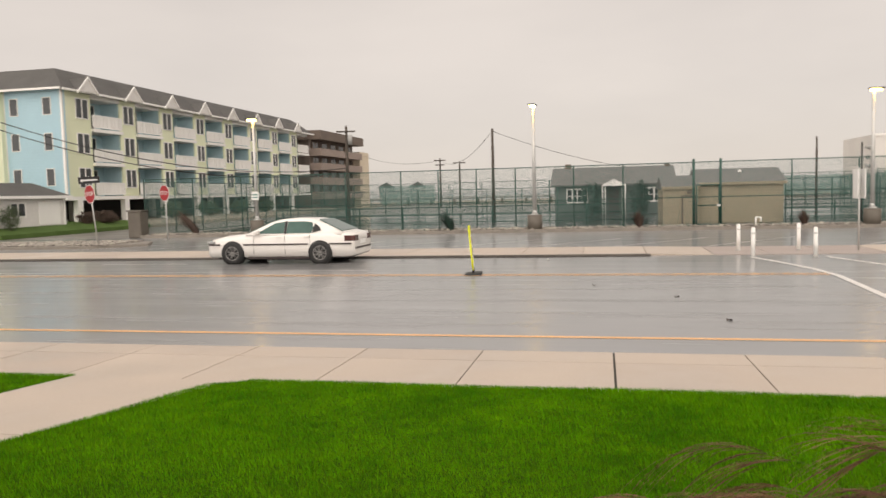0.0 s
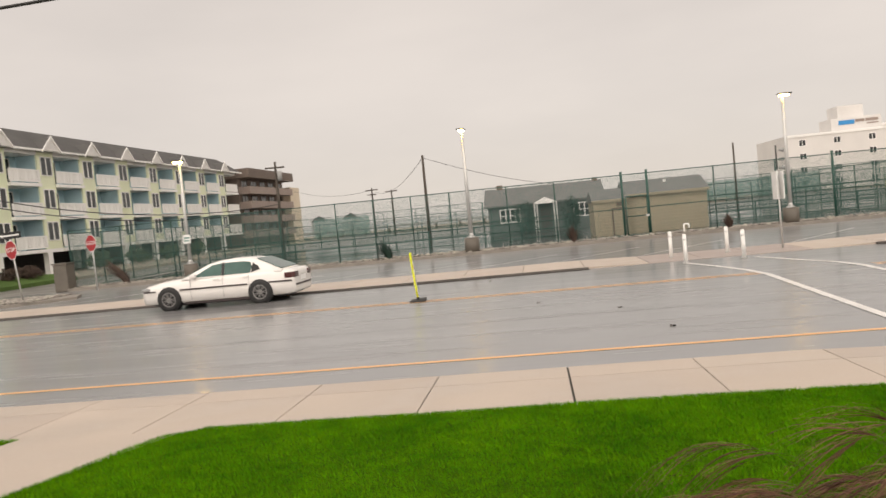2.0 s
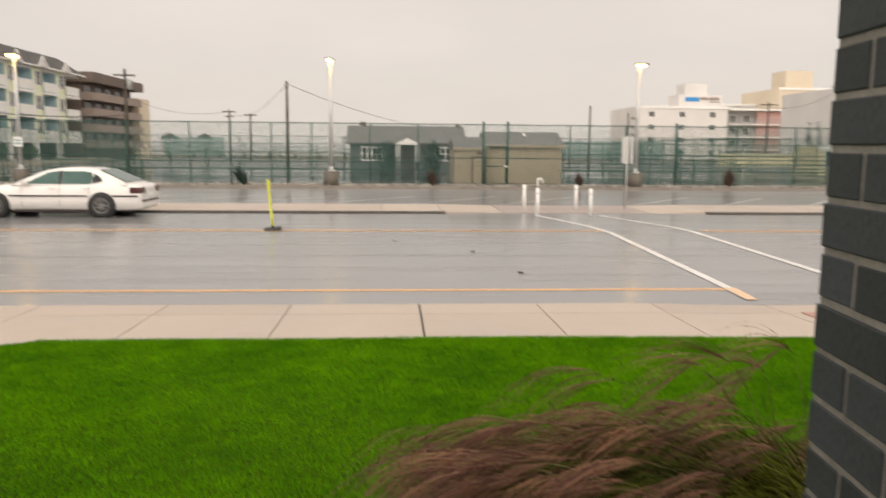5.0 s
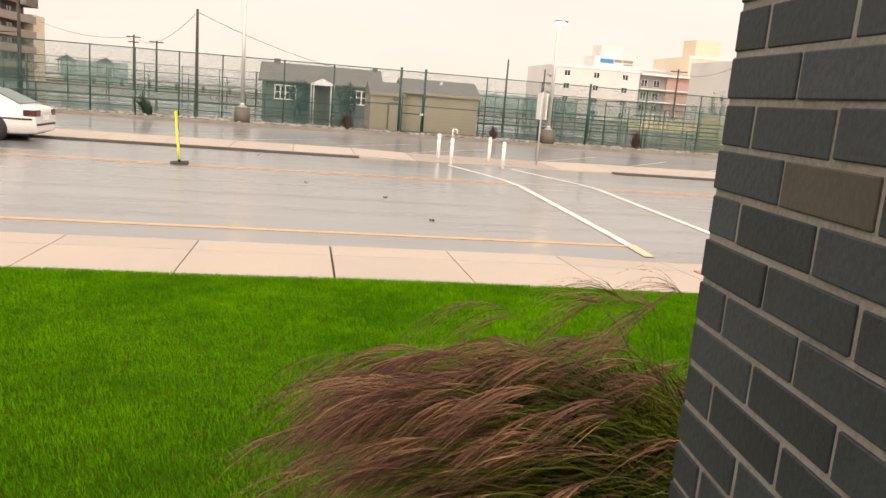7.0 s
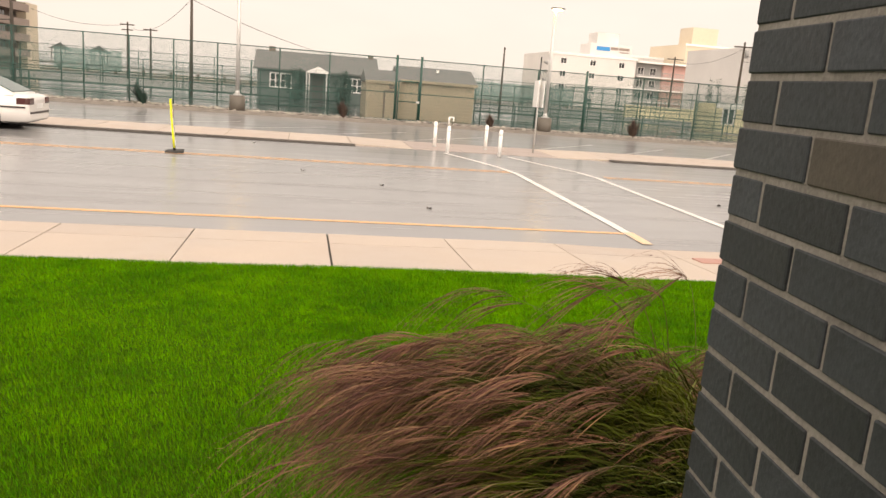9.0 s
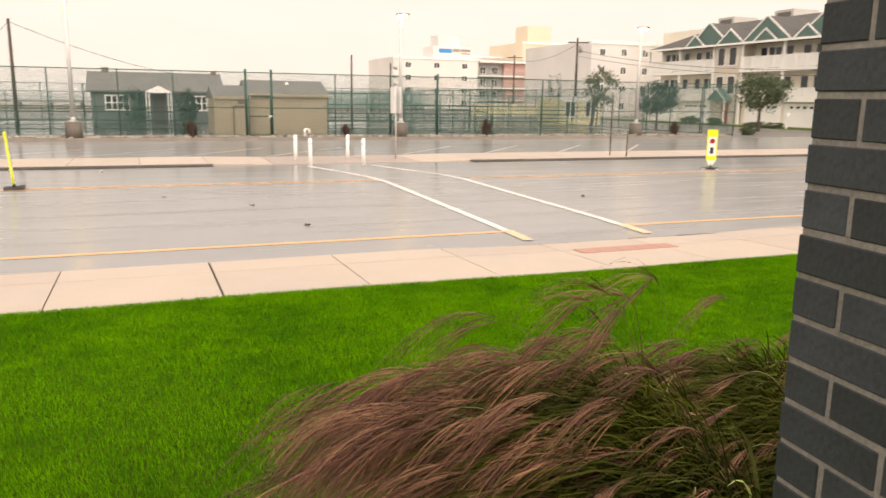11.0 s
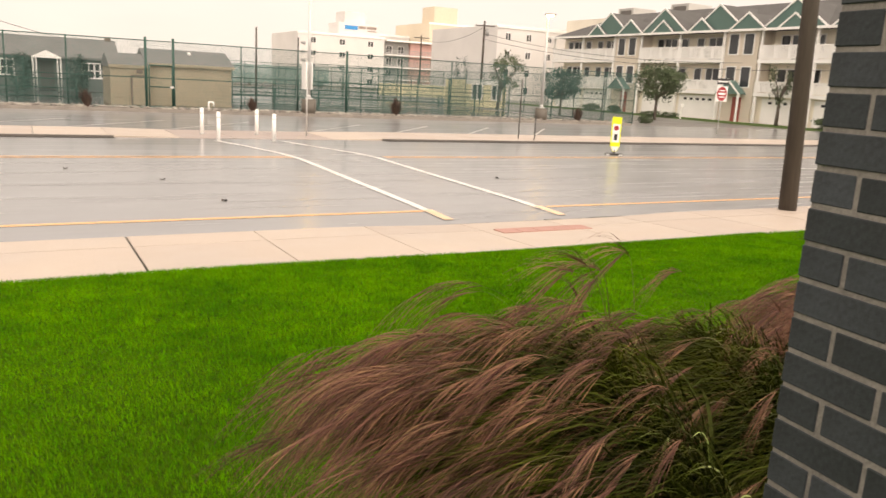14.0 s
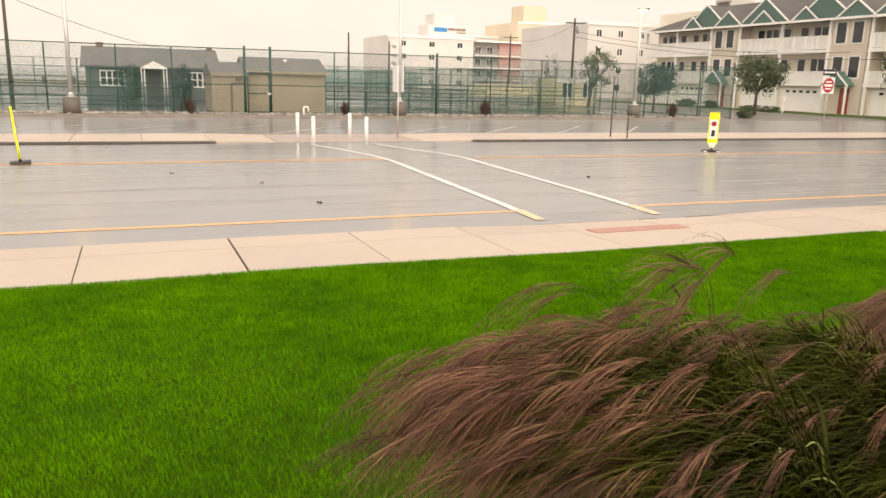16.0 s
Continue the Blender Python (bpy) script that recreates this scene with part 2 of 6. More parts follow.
MORTAR = mat("pale_mortar", (0.31, 0.29, 0.26), (0.15, 0.14, 0.125), rough=0.9, grain=150, stain=6, bump=0.5, depth=0.004)
STONE = mat("gravel_stone", (0.34, 0.31, 0.27), (0.20, 0.18, 0.155), rough=0.55, grain=30, island=0.45)
LEAF = mat("leaf_green", (0.085, 0.115, 0.05), (0.045, 0.07, 0.03), rough=0.6, grain=5, island=0.4, bump=0)
TEAL_LEAF = mat("dark_leaf_green", (0.02, 0.055, 0.04), (0.014, 0.04, 0.028), rough=0.6, grain=5, island=0.4, bump=0)
DRY_LEAF = mat("dry_brown_leaf", (0.10, 0.06, 0.045), (0.055, 0.038, 0.028), rough=0.7, grain=5, island=0.4, bump=0)
BARK = mat("bark", (0.12, 0.095, 0.075), (0.07, 0.055, 0.045), rough=0.85, grain=20, stain=3, bump=0.6, stretch=(1, 1, 0.2))


for m in (SOIL, VERGE):
    m.node_tree.nodes["Principled BSDF"].inputs["Specular IOR Level"].default_value = 0.05
# The dark shingle again, with the paling of rain haze put into its colour.
HAZY_SHINGLE = mat("hazy_shingle", (0.17, 0.17, 0.165), (0.125, 0.125, 0.12), rough=0.75, grain=9, stain=0.6, bump=0.4, depth=0.03)


# ---- building blocks ----
def box(bm, x0, x1, y0, y1, z0, z1, m=None):
    co = [(x, y, z) for z in (z0, z1) for y in (y0, y1) for x in (x0, x1)]
    v = [bm.verts.new(m @ Vector(c) if m else c) for c in co]
    for f in ((0, 2, 3, 1), (4, 5, 7, 6), (0, 1, 5, 4), (2, 6, 7, 3), (0, 4, 6, 2), (1, 3, 7, 5)):
        bm.faces.new([v[i] for i in f])


def rod(bm, a, b, r0, r1=None, n=8, caps=True):
    a, b = Vector(a), Vector(b)
    r1 = r0 if r1 is None else r1
    q = (b - a).to_track_quat("Z", "Y")
    rings = []
    for c, r in ((a, r0), (b, r1)):
        rings.append([bm.verts.new(c + q @ Vector((r * math.cos(t), r * math.sin(t), 0))) for t in (2 * math.pi * i / n for i in range(n))])
    for i in range(n):
        f = bm.faces.new([rings[0][i], rings[0][(i + 1) % n], rings[1][(i + 1) % n], rings[1][i]])
        f.smooth = n > 4
    if caps:
        bm.faces.new(rings[0][::-1])
        bm.faces.new(rings[1])


def prism(bm, outline, axis, d0, d1):
    """An outline in the plane across axis, drawn out from d0 to d1."""
    def at(p, d):
        return {"x": (d, p[0], p[1]), "y": (p[0], d, p[1]), "z": (p[0], p[1], d)}[axis]
    a, b = [bm.verts.new(at(p, d0)) for p in outline], [bm.verts.new(at(p, d1)) for p in outline]
    k = len(outline)
    bm.faces.new(a)
    bm.faces.new(b[::-1])
    for i in range(k):
        bm.faces.new([a[i], b[i], b[(i + 1) % k], a[(i + 1) % k]])
    bmesh.ops.recalc_face_normals(bm, faces=bm.faces[:])


def mesh_of(name, bm, material, bevel=0.0):
    if bevel:
        bmesh.ops.bevel(bm, geom=bm.edges[:], offset=bevel, segments=1, affect="EDGES")
    me = bpy.data.meshes.new(name)
    bm.to_mesh(me)
    bm.free()
    me.materials.append(material)
    return me


def part(name, bm, material, parent, label="", bevel=0.0):
    ob = new(name, mesh_of(name, bm, material, bevel))
    ob.parent = parent
    return tagged(ob, label)


def boxpart(name, dims, material, parent, label="", bevel=0.0):
    bm = bmesh.new()
    box(bm, *dims)
    return part(name, bm, material, parent, label, bevel)


def whole(name, bm, material, label, category, kind="", group="", bevel=0.0):
    return tagged(new(name, mesh_of(name, bm, material, bevel)), label, category, group, kind)


def thing(name, label, category, group="", kind="", at=(0, 0, 0)):
    ob = new(name)
    ob.location = at
    return tagged(ob, label, category, group, kind)


def strip_mesh(name, verts, faces, material):
    me = bpy.data.meshes.new(name)
    me.from_pydata(verts, [], faces)
    me.materials.append(material)
    return me


def flat(name, x0, x1, y0, y1, z, material, label, category, nx=1, ny=1):
    bm = bmesh.new()
    xs, ys = np.linspace(x0, x1, nx + 1), np.linspace(y0, y1, ny + 1)
    g = [[bm.verts.new((x, y, z)) for x in xs] for y in ys]
    for j in range(ny):
        for i in range(nx):
            bm.faces.new([g[j][i], g[j][i + 1], g[j + 1][i + 1], g[j + 1][i]])
    return whole(name, bm, material, label, category, "structure")


# ---- ground, roads and pavements ----
flat("ground", -2500, 2500, -400, 3500, -0.06, SAND, "pale wet sandy ground reaching the horizon", "ground", 20, 20)
flat("sea", -2500, 2500, 190, 3400, -0.03, SEA, "grey choppy sea under rain cloud", "water", 4, 4)
flat("road", -220, 220, 10.05, 37.5, 0.0, WET_ROAD, "wet grey asphalt road with a sheen of rain", "road", 30, 4)
flat("parking_lot", -23.4, 33.5, 39.2, 74, -0.012, FLOODED, "flooded asphalt lot behind the green fence", "parking lot", 12, 8)
flat("side_road", -34, -23.45, 37.6, 150, -0.008, STREET, "wet asphalt side street beside the apartment building", "road", 2, 10)
flat("cross_road", 33.6, 49.5, 37.6, 150, -0.008, STREET, "wet asphalt side street by the townhouses", "road", 2, 10)
flat("town_verge", 49.6, 54.5, 28, 80, 0.02, VERGE, "patchy grass strip before the townhouses", "grass", 2, 20)
flat("beach_lot", -23.4, 120, 74.1, 118, -0.02, STREET, "wet asphalt beyond the courts", "parking lot", 6, 4)


def paint(name, points, width, material, label, z=0.004):
    bm = bmesh.new()
    pts = [Vector((*p, z)) for p in points]
    rows = []
    for i, p in enumerate(pts):
        d = (pts[min(i + 1, len(pts) - 1)] - pts[max(i - 1, 0)]).normalized()
        side = Vector((-d.y, d.x, 0)) * width / 2
        rows.append((bm.verts.new(p + side), bm.verts.new(p - side)))
    for (a, b), (c, d) in zip(rows, rows[1:]):
        bm.faces.new([a, b, d, c])
    return whole(name, bm, material, label, "road marking", "structure", "road markings")


paint("edge_line", [(-120, 11.237), (5.6, 11.237)], 0.12, YELLOW_PAINT, "solid yellow edge line on the wet road")
paint("edge_line", [(7.95, 11.237), (120, 11.237)], 0.12, YELLOW_PAINT, "solid yellow edge line beyond the crossing")
for dy in (-0.12, 0.12):
    paint("centre_line", [(-120, 18.95 + dy), (5.9, 18.95 + dy)], 0.1, YELLOW_PAINT, "worn double yellow centre line")
    paint("centre_line", [(8.4, 18.95 + dy), (120, 18.95 + dy)], 0.1, YELLOW_PAINT, "worn double yellow centre line beyond the crossing")
paint("crossing_line", [(5.05, 23.2), (5.5, 21.6), (5.88, 19.9), (6.0, 18.6), (5.72, 12.0), (5.62, 10.45)], 0.15, WHITE_PAINT, "white crossing line bent at the road centre", 0.008)
paint("crossing_line", [(7.0, 23.2), (7.55, 21.3), (8.0, 19.9), (8.12, 18.8), (7.82, 12.0), (7.68, 10.45)], 0.15, WHITE_PAINT, "white crossing line beside the ramp", 0.008)
for a, b in (((5.70, 11.3), (5.625, 10.45)), ((7.80, 11.3), (7.685, 10.45))):
    paint("crossing_tail", [a, b], 0.16, TAIL_PAINT, "yellow-stained end of the white crossing line", 0.011)
for i in range(13):
    x = -21.5 + 3.25 * i + (1.6 if i > 8 else 0)
    paint("bay_line", [(x, 27.5), (x + 3.7, 31.9)], 0.1, FADED_PAINT, "faded white slanting parking bay line")
paint("parking_tick", [(-14.6, 22.3), (-11.6, 22.3)], 0.08, FADED_PAINT, "faded white kerbside parking mark")
paint("parking_tick", [(-7.6, 22.1), (-5.4, 22.2)], 0.08, FADED_PAINT, "faded white kerbside parking mark")
paint("tar_seam", [(-60, 14.6), (-20, 14.55), (0, 14.66), (30, 14.6), (60, 14.62)], 0.014, mat("tar", (0.11, 0.11, 0.112), rough=0.3), "thin dark tar seam along the lane", 0.003)


def walk_z(x, y):
    """The near pavement: a low fall to the kerb, dipping at the crossing ramp."""
    z = 0.05 + (10.1 - y) * 0.018
    dip = max(0.0, min(1.0, (x - 3.9) / 1.2, (9.6 - x) / 1.2))
    return z - 0.035 * dip * max(0.0, (y - 8.6) / 1.5)


# near pavement: bed, slabs, kerb joint
pav = thing("pavement", "pale concrete pavement slabs beside the lawn, damp", "pavement", kind="structure")
bm = bmesh.new()
ys = (8.0, 10.05)
cols = np.linspace(-45, 60, 106)
g = [[bm.verts.new((x, y, walk_z(x, y) - 0.012)) for x in cols] for y in (*ys, 10.07)]
g.append([bm.verts.new((x, 10.07, -0.02)) for x in cols])
for j in range(3):
    for i in range(len(cols) - 1):
        bm.faces.new([g[j][i], g[j][i + 1], g[j + 1][i + 1], g[j + 1][i]])
part("bed", bm, JOINT, pav, "dark dirt in the joints")
def joint_x(k):
    """The pavement's cross joints: the widest slab lies left of joint 0."""
    return 1.165 + 1.47 * k if k >= 0 else -0.405 + 1.49 * (k + 1)


for k in range(-26, 36):
    xa, xb = joint_x(k), joint_x(k + 1)
    gap = 0.013 if k == 0 else 0.007
    for ya, yb in ((8.06, 9.44), (9.452, 10.06)):
        bm = bmesh.new()
        x0, x1 = xa + gap, xb - (0.013 if k == -1 else 0.007)
        n = 4
        top = [[bm.verts.new((x, y, walk_z(x, y))) for x in np.linspace(x0, x1, n + 1)] for y in (ya, yb)]
        low = [[bm.verts.new((x, y, walk_z(x, y) - 0.06)) for x in np.linspace(x0, x1, n + 1)] for y in (ya, yb)]
        for i in range(n):
            bm.faces.new([top[0][i], top[0][i + 1], top[1][i + 1], top[1][i]])
            bm.faces.new([low[0][i], low[0][i + 1], top[0][i + 1], top[0][i]])
            bm.faces.new([top[1][i], top[1][i + 1], low[1][i + 1], low[1][i]])
        for i in (0, n):
            f = [low[0][i], top[0][i], top[1][i], low[1][i]]
            bm.faces.new(f if i == 0 else f[::-1])
        part("slab", bm, CONCRETE, pav)

bm = bmesh.new()
jrng = random.Random(17)
x = -42.0
while x < 50:
    step, w = jrng.uniform(0.1, 0.5), jrng.choice((0.012, 0.02, 0.034, 0.055))
    y = 10.09 + jrng.uniform(-0.012, 0.012)
    if jrng.random() < 0.85:
        box(bm, x, x + step, y, y + w, -0.01, 0.009)
    x += step
whole("gutter_joint", bm, JOINT, "dark broken joint of grit along the kerb", "joint", "structure")

bm = bmesh.new()
for i in range(5):
    box(bm, 5.75 + 0.3 * i, 6.04 + 0.3 * i, 9.16, 9.43, walk_z(6.5, 9.2) - 0.01, walk_z(6.5, 9.3) + 0.012)
whole("tactile_paving", bm, TACTILE, "red tactile paving on the crossing ramp", "paving", "structure")


def lawn_z(y):
    return 0.085 + max(0.0, 8.2 - y) * 0.028


def path_right(y):
    return -2.93 + (y - 8.05) * 0.285


def path_left(y):
    return -4.73 + (y - 7.99) * 0.2


# garden path of concrete flags from the pavement
path = thing("garden_path", "pale concrete garden path between two lawns", "path", kind="structure")
yy = 8.125
for i, d in enumerate((2.1, 1.6, 1.6, 1.6, 1.6, 1.6)):
    bm = bmesh.new()
    a, b = yy - d + 0.012, yy
    za, zb = lawn_z(a) + 0.005, lawn_z(b) + 0.005
    v = [(path_left(b), b, zb), (path_right(b) + (0.12 if i == 0 else 0), b, zb), (path_right(a), a, za), (path_left(a), a, za)]
    vt = [bm.verts.new(c) for c in v]
    vb = [bm.verts.new((c[0], c[1], c[2] - 0.08)) for c in v]
    bm.faces.new(vt[::-1])
    for q in range(4):
        bm.faces.new([vt[q], vt[(q + 1) % 4], vb[(q + 1) % 4], vb[q]])
    part("flag", bm, CONCRETE, path)
    yy -= d


def lawn(name, outline, label):
    bm = bmesh.new()
    v = [bm.verts.new((x, y, lawn_z(y))) for x, y in outline]
    e = [bm.verts.new((x, y, -0.05)) for x, y in outline]
    bm.faces.new(v)
    for i in range(len(v)):
        bm.faces.new([v[i], e[i], e[(i + 1) % len(v)], v[(i + 1) % len(v)]])
    bmesh.ops.recalc_face_normals(bm, faces=bm.faces[:])
    return whole(name, bm, SOIL, label, "lawn", "structure")


LAWN_R = [(path_right(-1), -1), (45, -1), (45, 8.08), (5, 8.08), (2.5, 8.14), (-2.6, 8.14), (-2.93, 7.95)]
LAWN_L = [(-40, -1), (path_left(-1), -1), (path_left(8.14), 8.14), (-40, 8.14)]
lawn("lawn_right", LAWN_R, "soil under the bright green lawn")
lawn("lawn_left", LAWN_L, "soil under the lawn beyond the garden path")

# far pavement along the parking lane
farp = thing("far_pavement", "pale concrete pavement along the parking lane", "pavement", kind="structure")
def far_slabs(x0, x1, taper_left, taper_right):
    n = max(1, round((x1 - x0) / 1.9))
    for i in range(n):
        a, b = x0 + (x1 - x0) * i / n, x0 + (x1 - x0) * (i + 1) / n
        bm = bmesh.new()
        za = 0.012 if (taper_left and i == 0) else 0.05
        zb = 0.012 if (taper_right and i == n - 1) else 0.05
        c = [(a + 0.01, 24.08, za), (b - 0.01, 24.08, zb), (b - 0.01, 27.1, zb), (a + 0.01, 27.1, za)]
        t = [bm.verts.new(p) for p in c]
        u = [bm.verts.new((p[0], p[1], -0.02)) for p in c]
        bm.faces.new(t)
        for q in range(4):
            bm.faces.new([t[q], u[q], u[(q + 1) % 4], t[(q + 1) % 4]])
        part("slab", bm, CONCRETE, farp)
far_slabs(-60, 4.2, False, True)
far_slabs(8.9, 70, True, False)
for i in range(3):
    bm = bmesh.new()
    box(bm, 4.22 + 1.56 * i, 5.76 + 1.56 * i, 24.0, 27.1, -0.02, 0.012)
    part("ramp_slab", bm, RAMP, farp, "pinkish concrete ramp slab")
for a, b in ((-60, 2.4), (10.6, 70)):
    bm = bmesh.new()
    prism(bm, [(23.93, -0.02), (23.935, 0.045), (23.95, 0.055), (24.075, 0.055), (24.075, -0.02)], "x", a, b)
    part("kerb", bm, WET_KERB, farp, "stained concrete kerb")
    # Flat dull strip that widens the dark line at the kerb's foot.
    bm = bmesh.new()
    box(bm, a, b, 23.66, 23.925, -0.01, 0.006)
    part("gutter", bm, GUTTER_DARK, farp, "dark strip along the gutter")

bm = bmesh.new()
prism(bm, [(-32.0, -0.05), (-32.0, 0.25), (-33.4, 0.58), (-43.6, 0.6), (-43.6, -0.05)], "y", 37.6, 52)
whole("verge", bm, VERGE, "raised bank of mown grass before the apartment building", "grass", "structure")
bm = bmesh.new()
prism(bm, [(-32.0, -0.05), (-32.0, 0.2), (-33.4, 0.45), (-43.6, 0.5), (-43.6, -0.05)], "y", 52.01, 95)
whole("gravel_bank", bm, SAND, "low bank of wet gravel before the car port", "ground", "structure")
# planting strip: kerb, soil, loose stones
bm = bmesh.new()
prism(bm, [(37.4, -0.02), (37.41, 0.12), (37.43, 0.14), (37.56, 0.14), (37.56, -0.02)], "x", -23.2, 33.4)
whole("strip_kerb", bm, KERB, "stained concrete kerb before the stone strip", "kerb", "structure")
bm = bmesh.new()
prism(bm, [(37.56, -0.02), (37.56, 0.10), (38.9, 0.16), (39.2, 0.10), (39.2, -0.02)], "x", -23.2, 33.4)
whole("stone_strip", bm, KERB, "bed of the stone strip under the fence", "ground", "structure")


def stones(name, x0, x1, y0, y1, z, count, size, label, seed):
    rng = np.random.default_rng(seed)
    ring = [(math.cos(a), math.sin(a)) for a in (2 * math.pi * i / 6 for i in range(6))]
    verts, faces = [], []
    for _ in range(count):
        cx, cy, s = rng.uniform(x0, x1), rng.uniform(y0, y1), size * rng.uniform(0.5, 1.4)
        h, tw, k = s * rng.uniform(0.5, 0.9), rng.uniform(0, 3), len(verts)
        st = rng.uniform(0.6, 1.0)
        for lz, sc in ((-0.2, 0.7), (0.45, 1.0)):
            for u, w in ring:
                r = sc * rng.uniform(0.8, 1.15)
                verts.append((cx + s * r * (u * math.cos(tw) - w * st * math.sin(tw)), cy + s * r * (u * math.sin(tw) + w * st * math.cos(tw)), z + h * lz))
        verts.append((cx, cy, z + h))
        faces += [(k + i, k + (i + 1) % 6, k + 6 + (i + 1) % 6, k + 6 + i) for i in range(6)]
        faces += [(k + 6 + i, k + 6 + (i + 1) % 6, k + 12) for i in range(6)]
    return tagged(new(name, strip_mesh(name, verts, faces, STONE)), label, "stones", kind="stuff")


stones("strip_stones", -23, 33.3, 37.65, 38.9, 0.13, 3200, 0.11, "loose grey and brown stones along the fence", 3)
bm = bmesh.new()
prism(bm, [(-33, 29.2), (-20.5, 29.6), (-18.6, 31.0), (-19.4, 32.6), (-24, 33.4), (-33, 33.6)], "z", -0.02, 0.11)
whole("corner_island", bm, KERB, "kerbed stony island at the street corner", "island", "structure")
stones("island_stones", -32, -20, 29.8, 33.0, 0.12, 2600, 0.075, "loose pale stones on the corner island", 4)


# ---- buildings ----
def window(parent, axis, face, c, w, z0, z1, out, mull=1, frame_mat=WHITE, fw=0.09, transom=False):
    """A window on a wall: axis is the wall's normal axis, face its plane, out the way it faces; c the centre along the wall."""
    def bx(bm, a, b, za, zb, d0, d1):
        lo, hi = sorted((face + out * d0, face + out * d1))
        if axis == "x":
            box(bm, lo, hi, a, b, za, zb)
        else:
            box(bm, a, b, lo, hi, za, zb)
    a, b = c - w / 2, c + w / 2
    bm = bmesh.new()
    bx(bm, a - fw, a, z0 - fw, z1 + fw, 0.003, 0.06)
    bx(bm, b, b + fw, z0 - fw, z1 + fw, 0.003, 0.06)
    bx(bm, a, b, z1, z1 + fw, 0.003, 0.06)
    bx(bm, a, b, z0 - fw, z0, 0.003, 0.07)
    for i in range(mull):
        x = a + w * (i + 1) / (mull + 1)
        bx(bm, x - 0.05, x + 0.05, z0, z1, 0.006, 0.05)
    if transom:
        bx(bm, a, b, (z0 + z1) / 2 - 0.03, (z0 + z1) / 2 + 0.03, 0.006, 0.045)
    f = part("window", bm, frame_mat, parent)
    bm = bmesh.new()
    bx(bm, a, b, z0, z1, 0.002, 0.02)
    part("pane", bm, WINDOW, f, "dark reflecting pane")
    return f


def railing(parent, axis, face, a, b, z0, z1, material, step=0.16, name="railing", fill=1.0):
    bm = bmesh.new()
    def bx(p, q, za, zb, t):
        if axis == "x":
            box(bm, face - t, face + t, p, q, za, zb)
        else:
            box(bm, p, q, face - t, face + t, za, zb)
    bx(a, b, z1 - 0.09, z1, 0.05)
    bx(a, b, z0, z0 + 0.08, 0.04)
    n = max(2, int((b - a) / step))
    for i in range(n + 1):
        x = a + (b - a) * i / n
        t = 0.05 if i % 8 == 0 else 0.028
        bx(x - t * fill, x + t * fill, z0 + 0.08, z1 - 0.09, 0.03)
    return part(name, bm, material, parent)


def gable(bm, axis, face, out, c, half, z0, z1, depth):
    """A little gable: a triangle standing out of the wall, as a prism."""
    d0, d1 = face, face + out * depth
    prism(bm, [(c - half, z0), (c + half, z0), (c, z1)], axis, min(d0, d1), max(d0, d1))


def gable_on(parent, axis, face, out, c, half, z0, z1, depth, wall, label="", roof=SHINGLE):
    """A gable roof with its sided face and white rake boards."""
    bm = bmesh.new()
    gable(bm, axis, face, out, c, half, z0, z1, depth)
    g = part("gable", bm, roof, parent, "dark shingle gable roof")
    bm = bmesh.new()
    gable(bm, axis, face + out * (depth + 0.004), out, c, half - 0.04, z0, z1 - 0.03, 0.05)
    part("gable_face", bm, wall, g, label)
    bm = bmesh.new()
    rake(bm, axis, face + out * (depth + 0.05), out, c, half + 0.12, z0 - 0.03, z1 + 0.1, 0.17)
    part("rake_board", bm, WHITE, g, "white rake board")
    return g


def rake(bm, axis, face, out, c, half, z0, z1, t=0.16, d=0.08):
    for s in (-1, 1):
        prism(bm, [(c + s * half, z0 - t), (c + s * half, z0), (c, z1), (c, z1 - t)], axis, *sorted((face + out * 0.003, face + out * d)))


# lime and blue apartment building on the side street: facade at x = -36
apt = thing("apartment_building", "pale lime and blue sided apartment building with white balconies", "apartment building", at=(0, 0, 0))
AX, A0, A1, FL = -36.0, 48.3, 94.4, (2.4, 4.9, 7.4)
bm = bmesh.new()
box(bm, -54, AX - 1.7, A0 + 0.3, A1, 2.4, 9.95)
part("core", bm, DEEP_BLUE, apt, "blue inner balcony walls")
# Solid dark block that paints the shade inside the open car port.
boxpart("garage_back", (-54, AX - 7.5, A0 + 0.3, A1, 0, 2.4), SHADE, apt, "back of the open car port, its shade painted dark")
boxpart("floor_slab", (-54, AX - 0.02, A0 + 0.02, A1, 2.15, 2.42), WHITE, apt, "white first floor slab")
boxpart("end_wall", (-40.7, AX, A0, A0 + 0.3, 2.42, 9.95), BLUE, apt, "pale blue sided end wall")
boxpart("end_wall", (-54, -40.7, A0 - 0.4, A0 + 0.3, 2.42, 9.95), LIME, apt, "pale lime sided end wall")
boxpart("corner_board", (AX - 0.15, AX + 0.02, A0 - 0.03, A0 + 0.12, 2.42, 9.95), WHITE, apt)
boxpart("corner_board", (-40.78, -40.62, A0 - 0.03, A0 - 0.01, 2.42, 9.95), WHITE, apt)
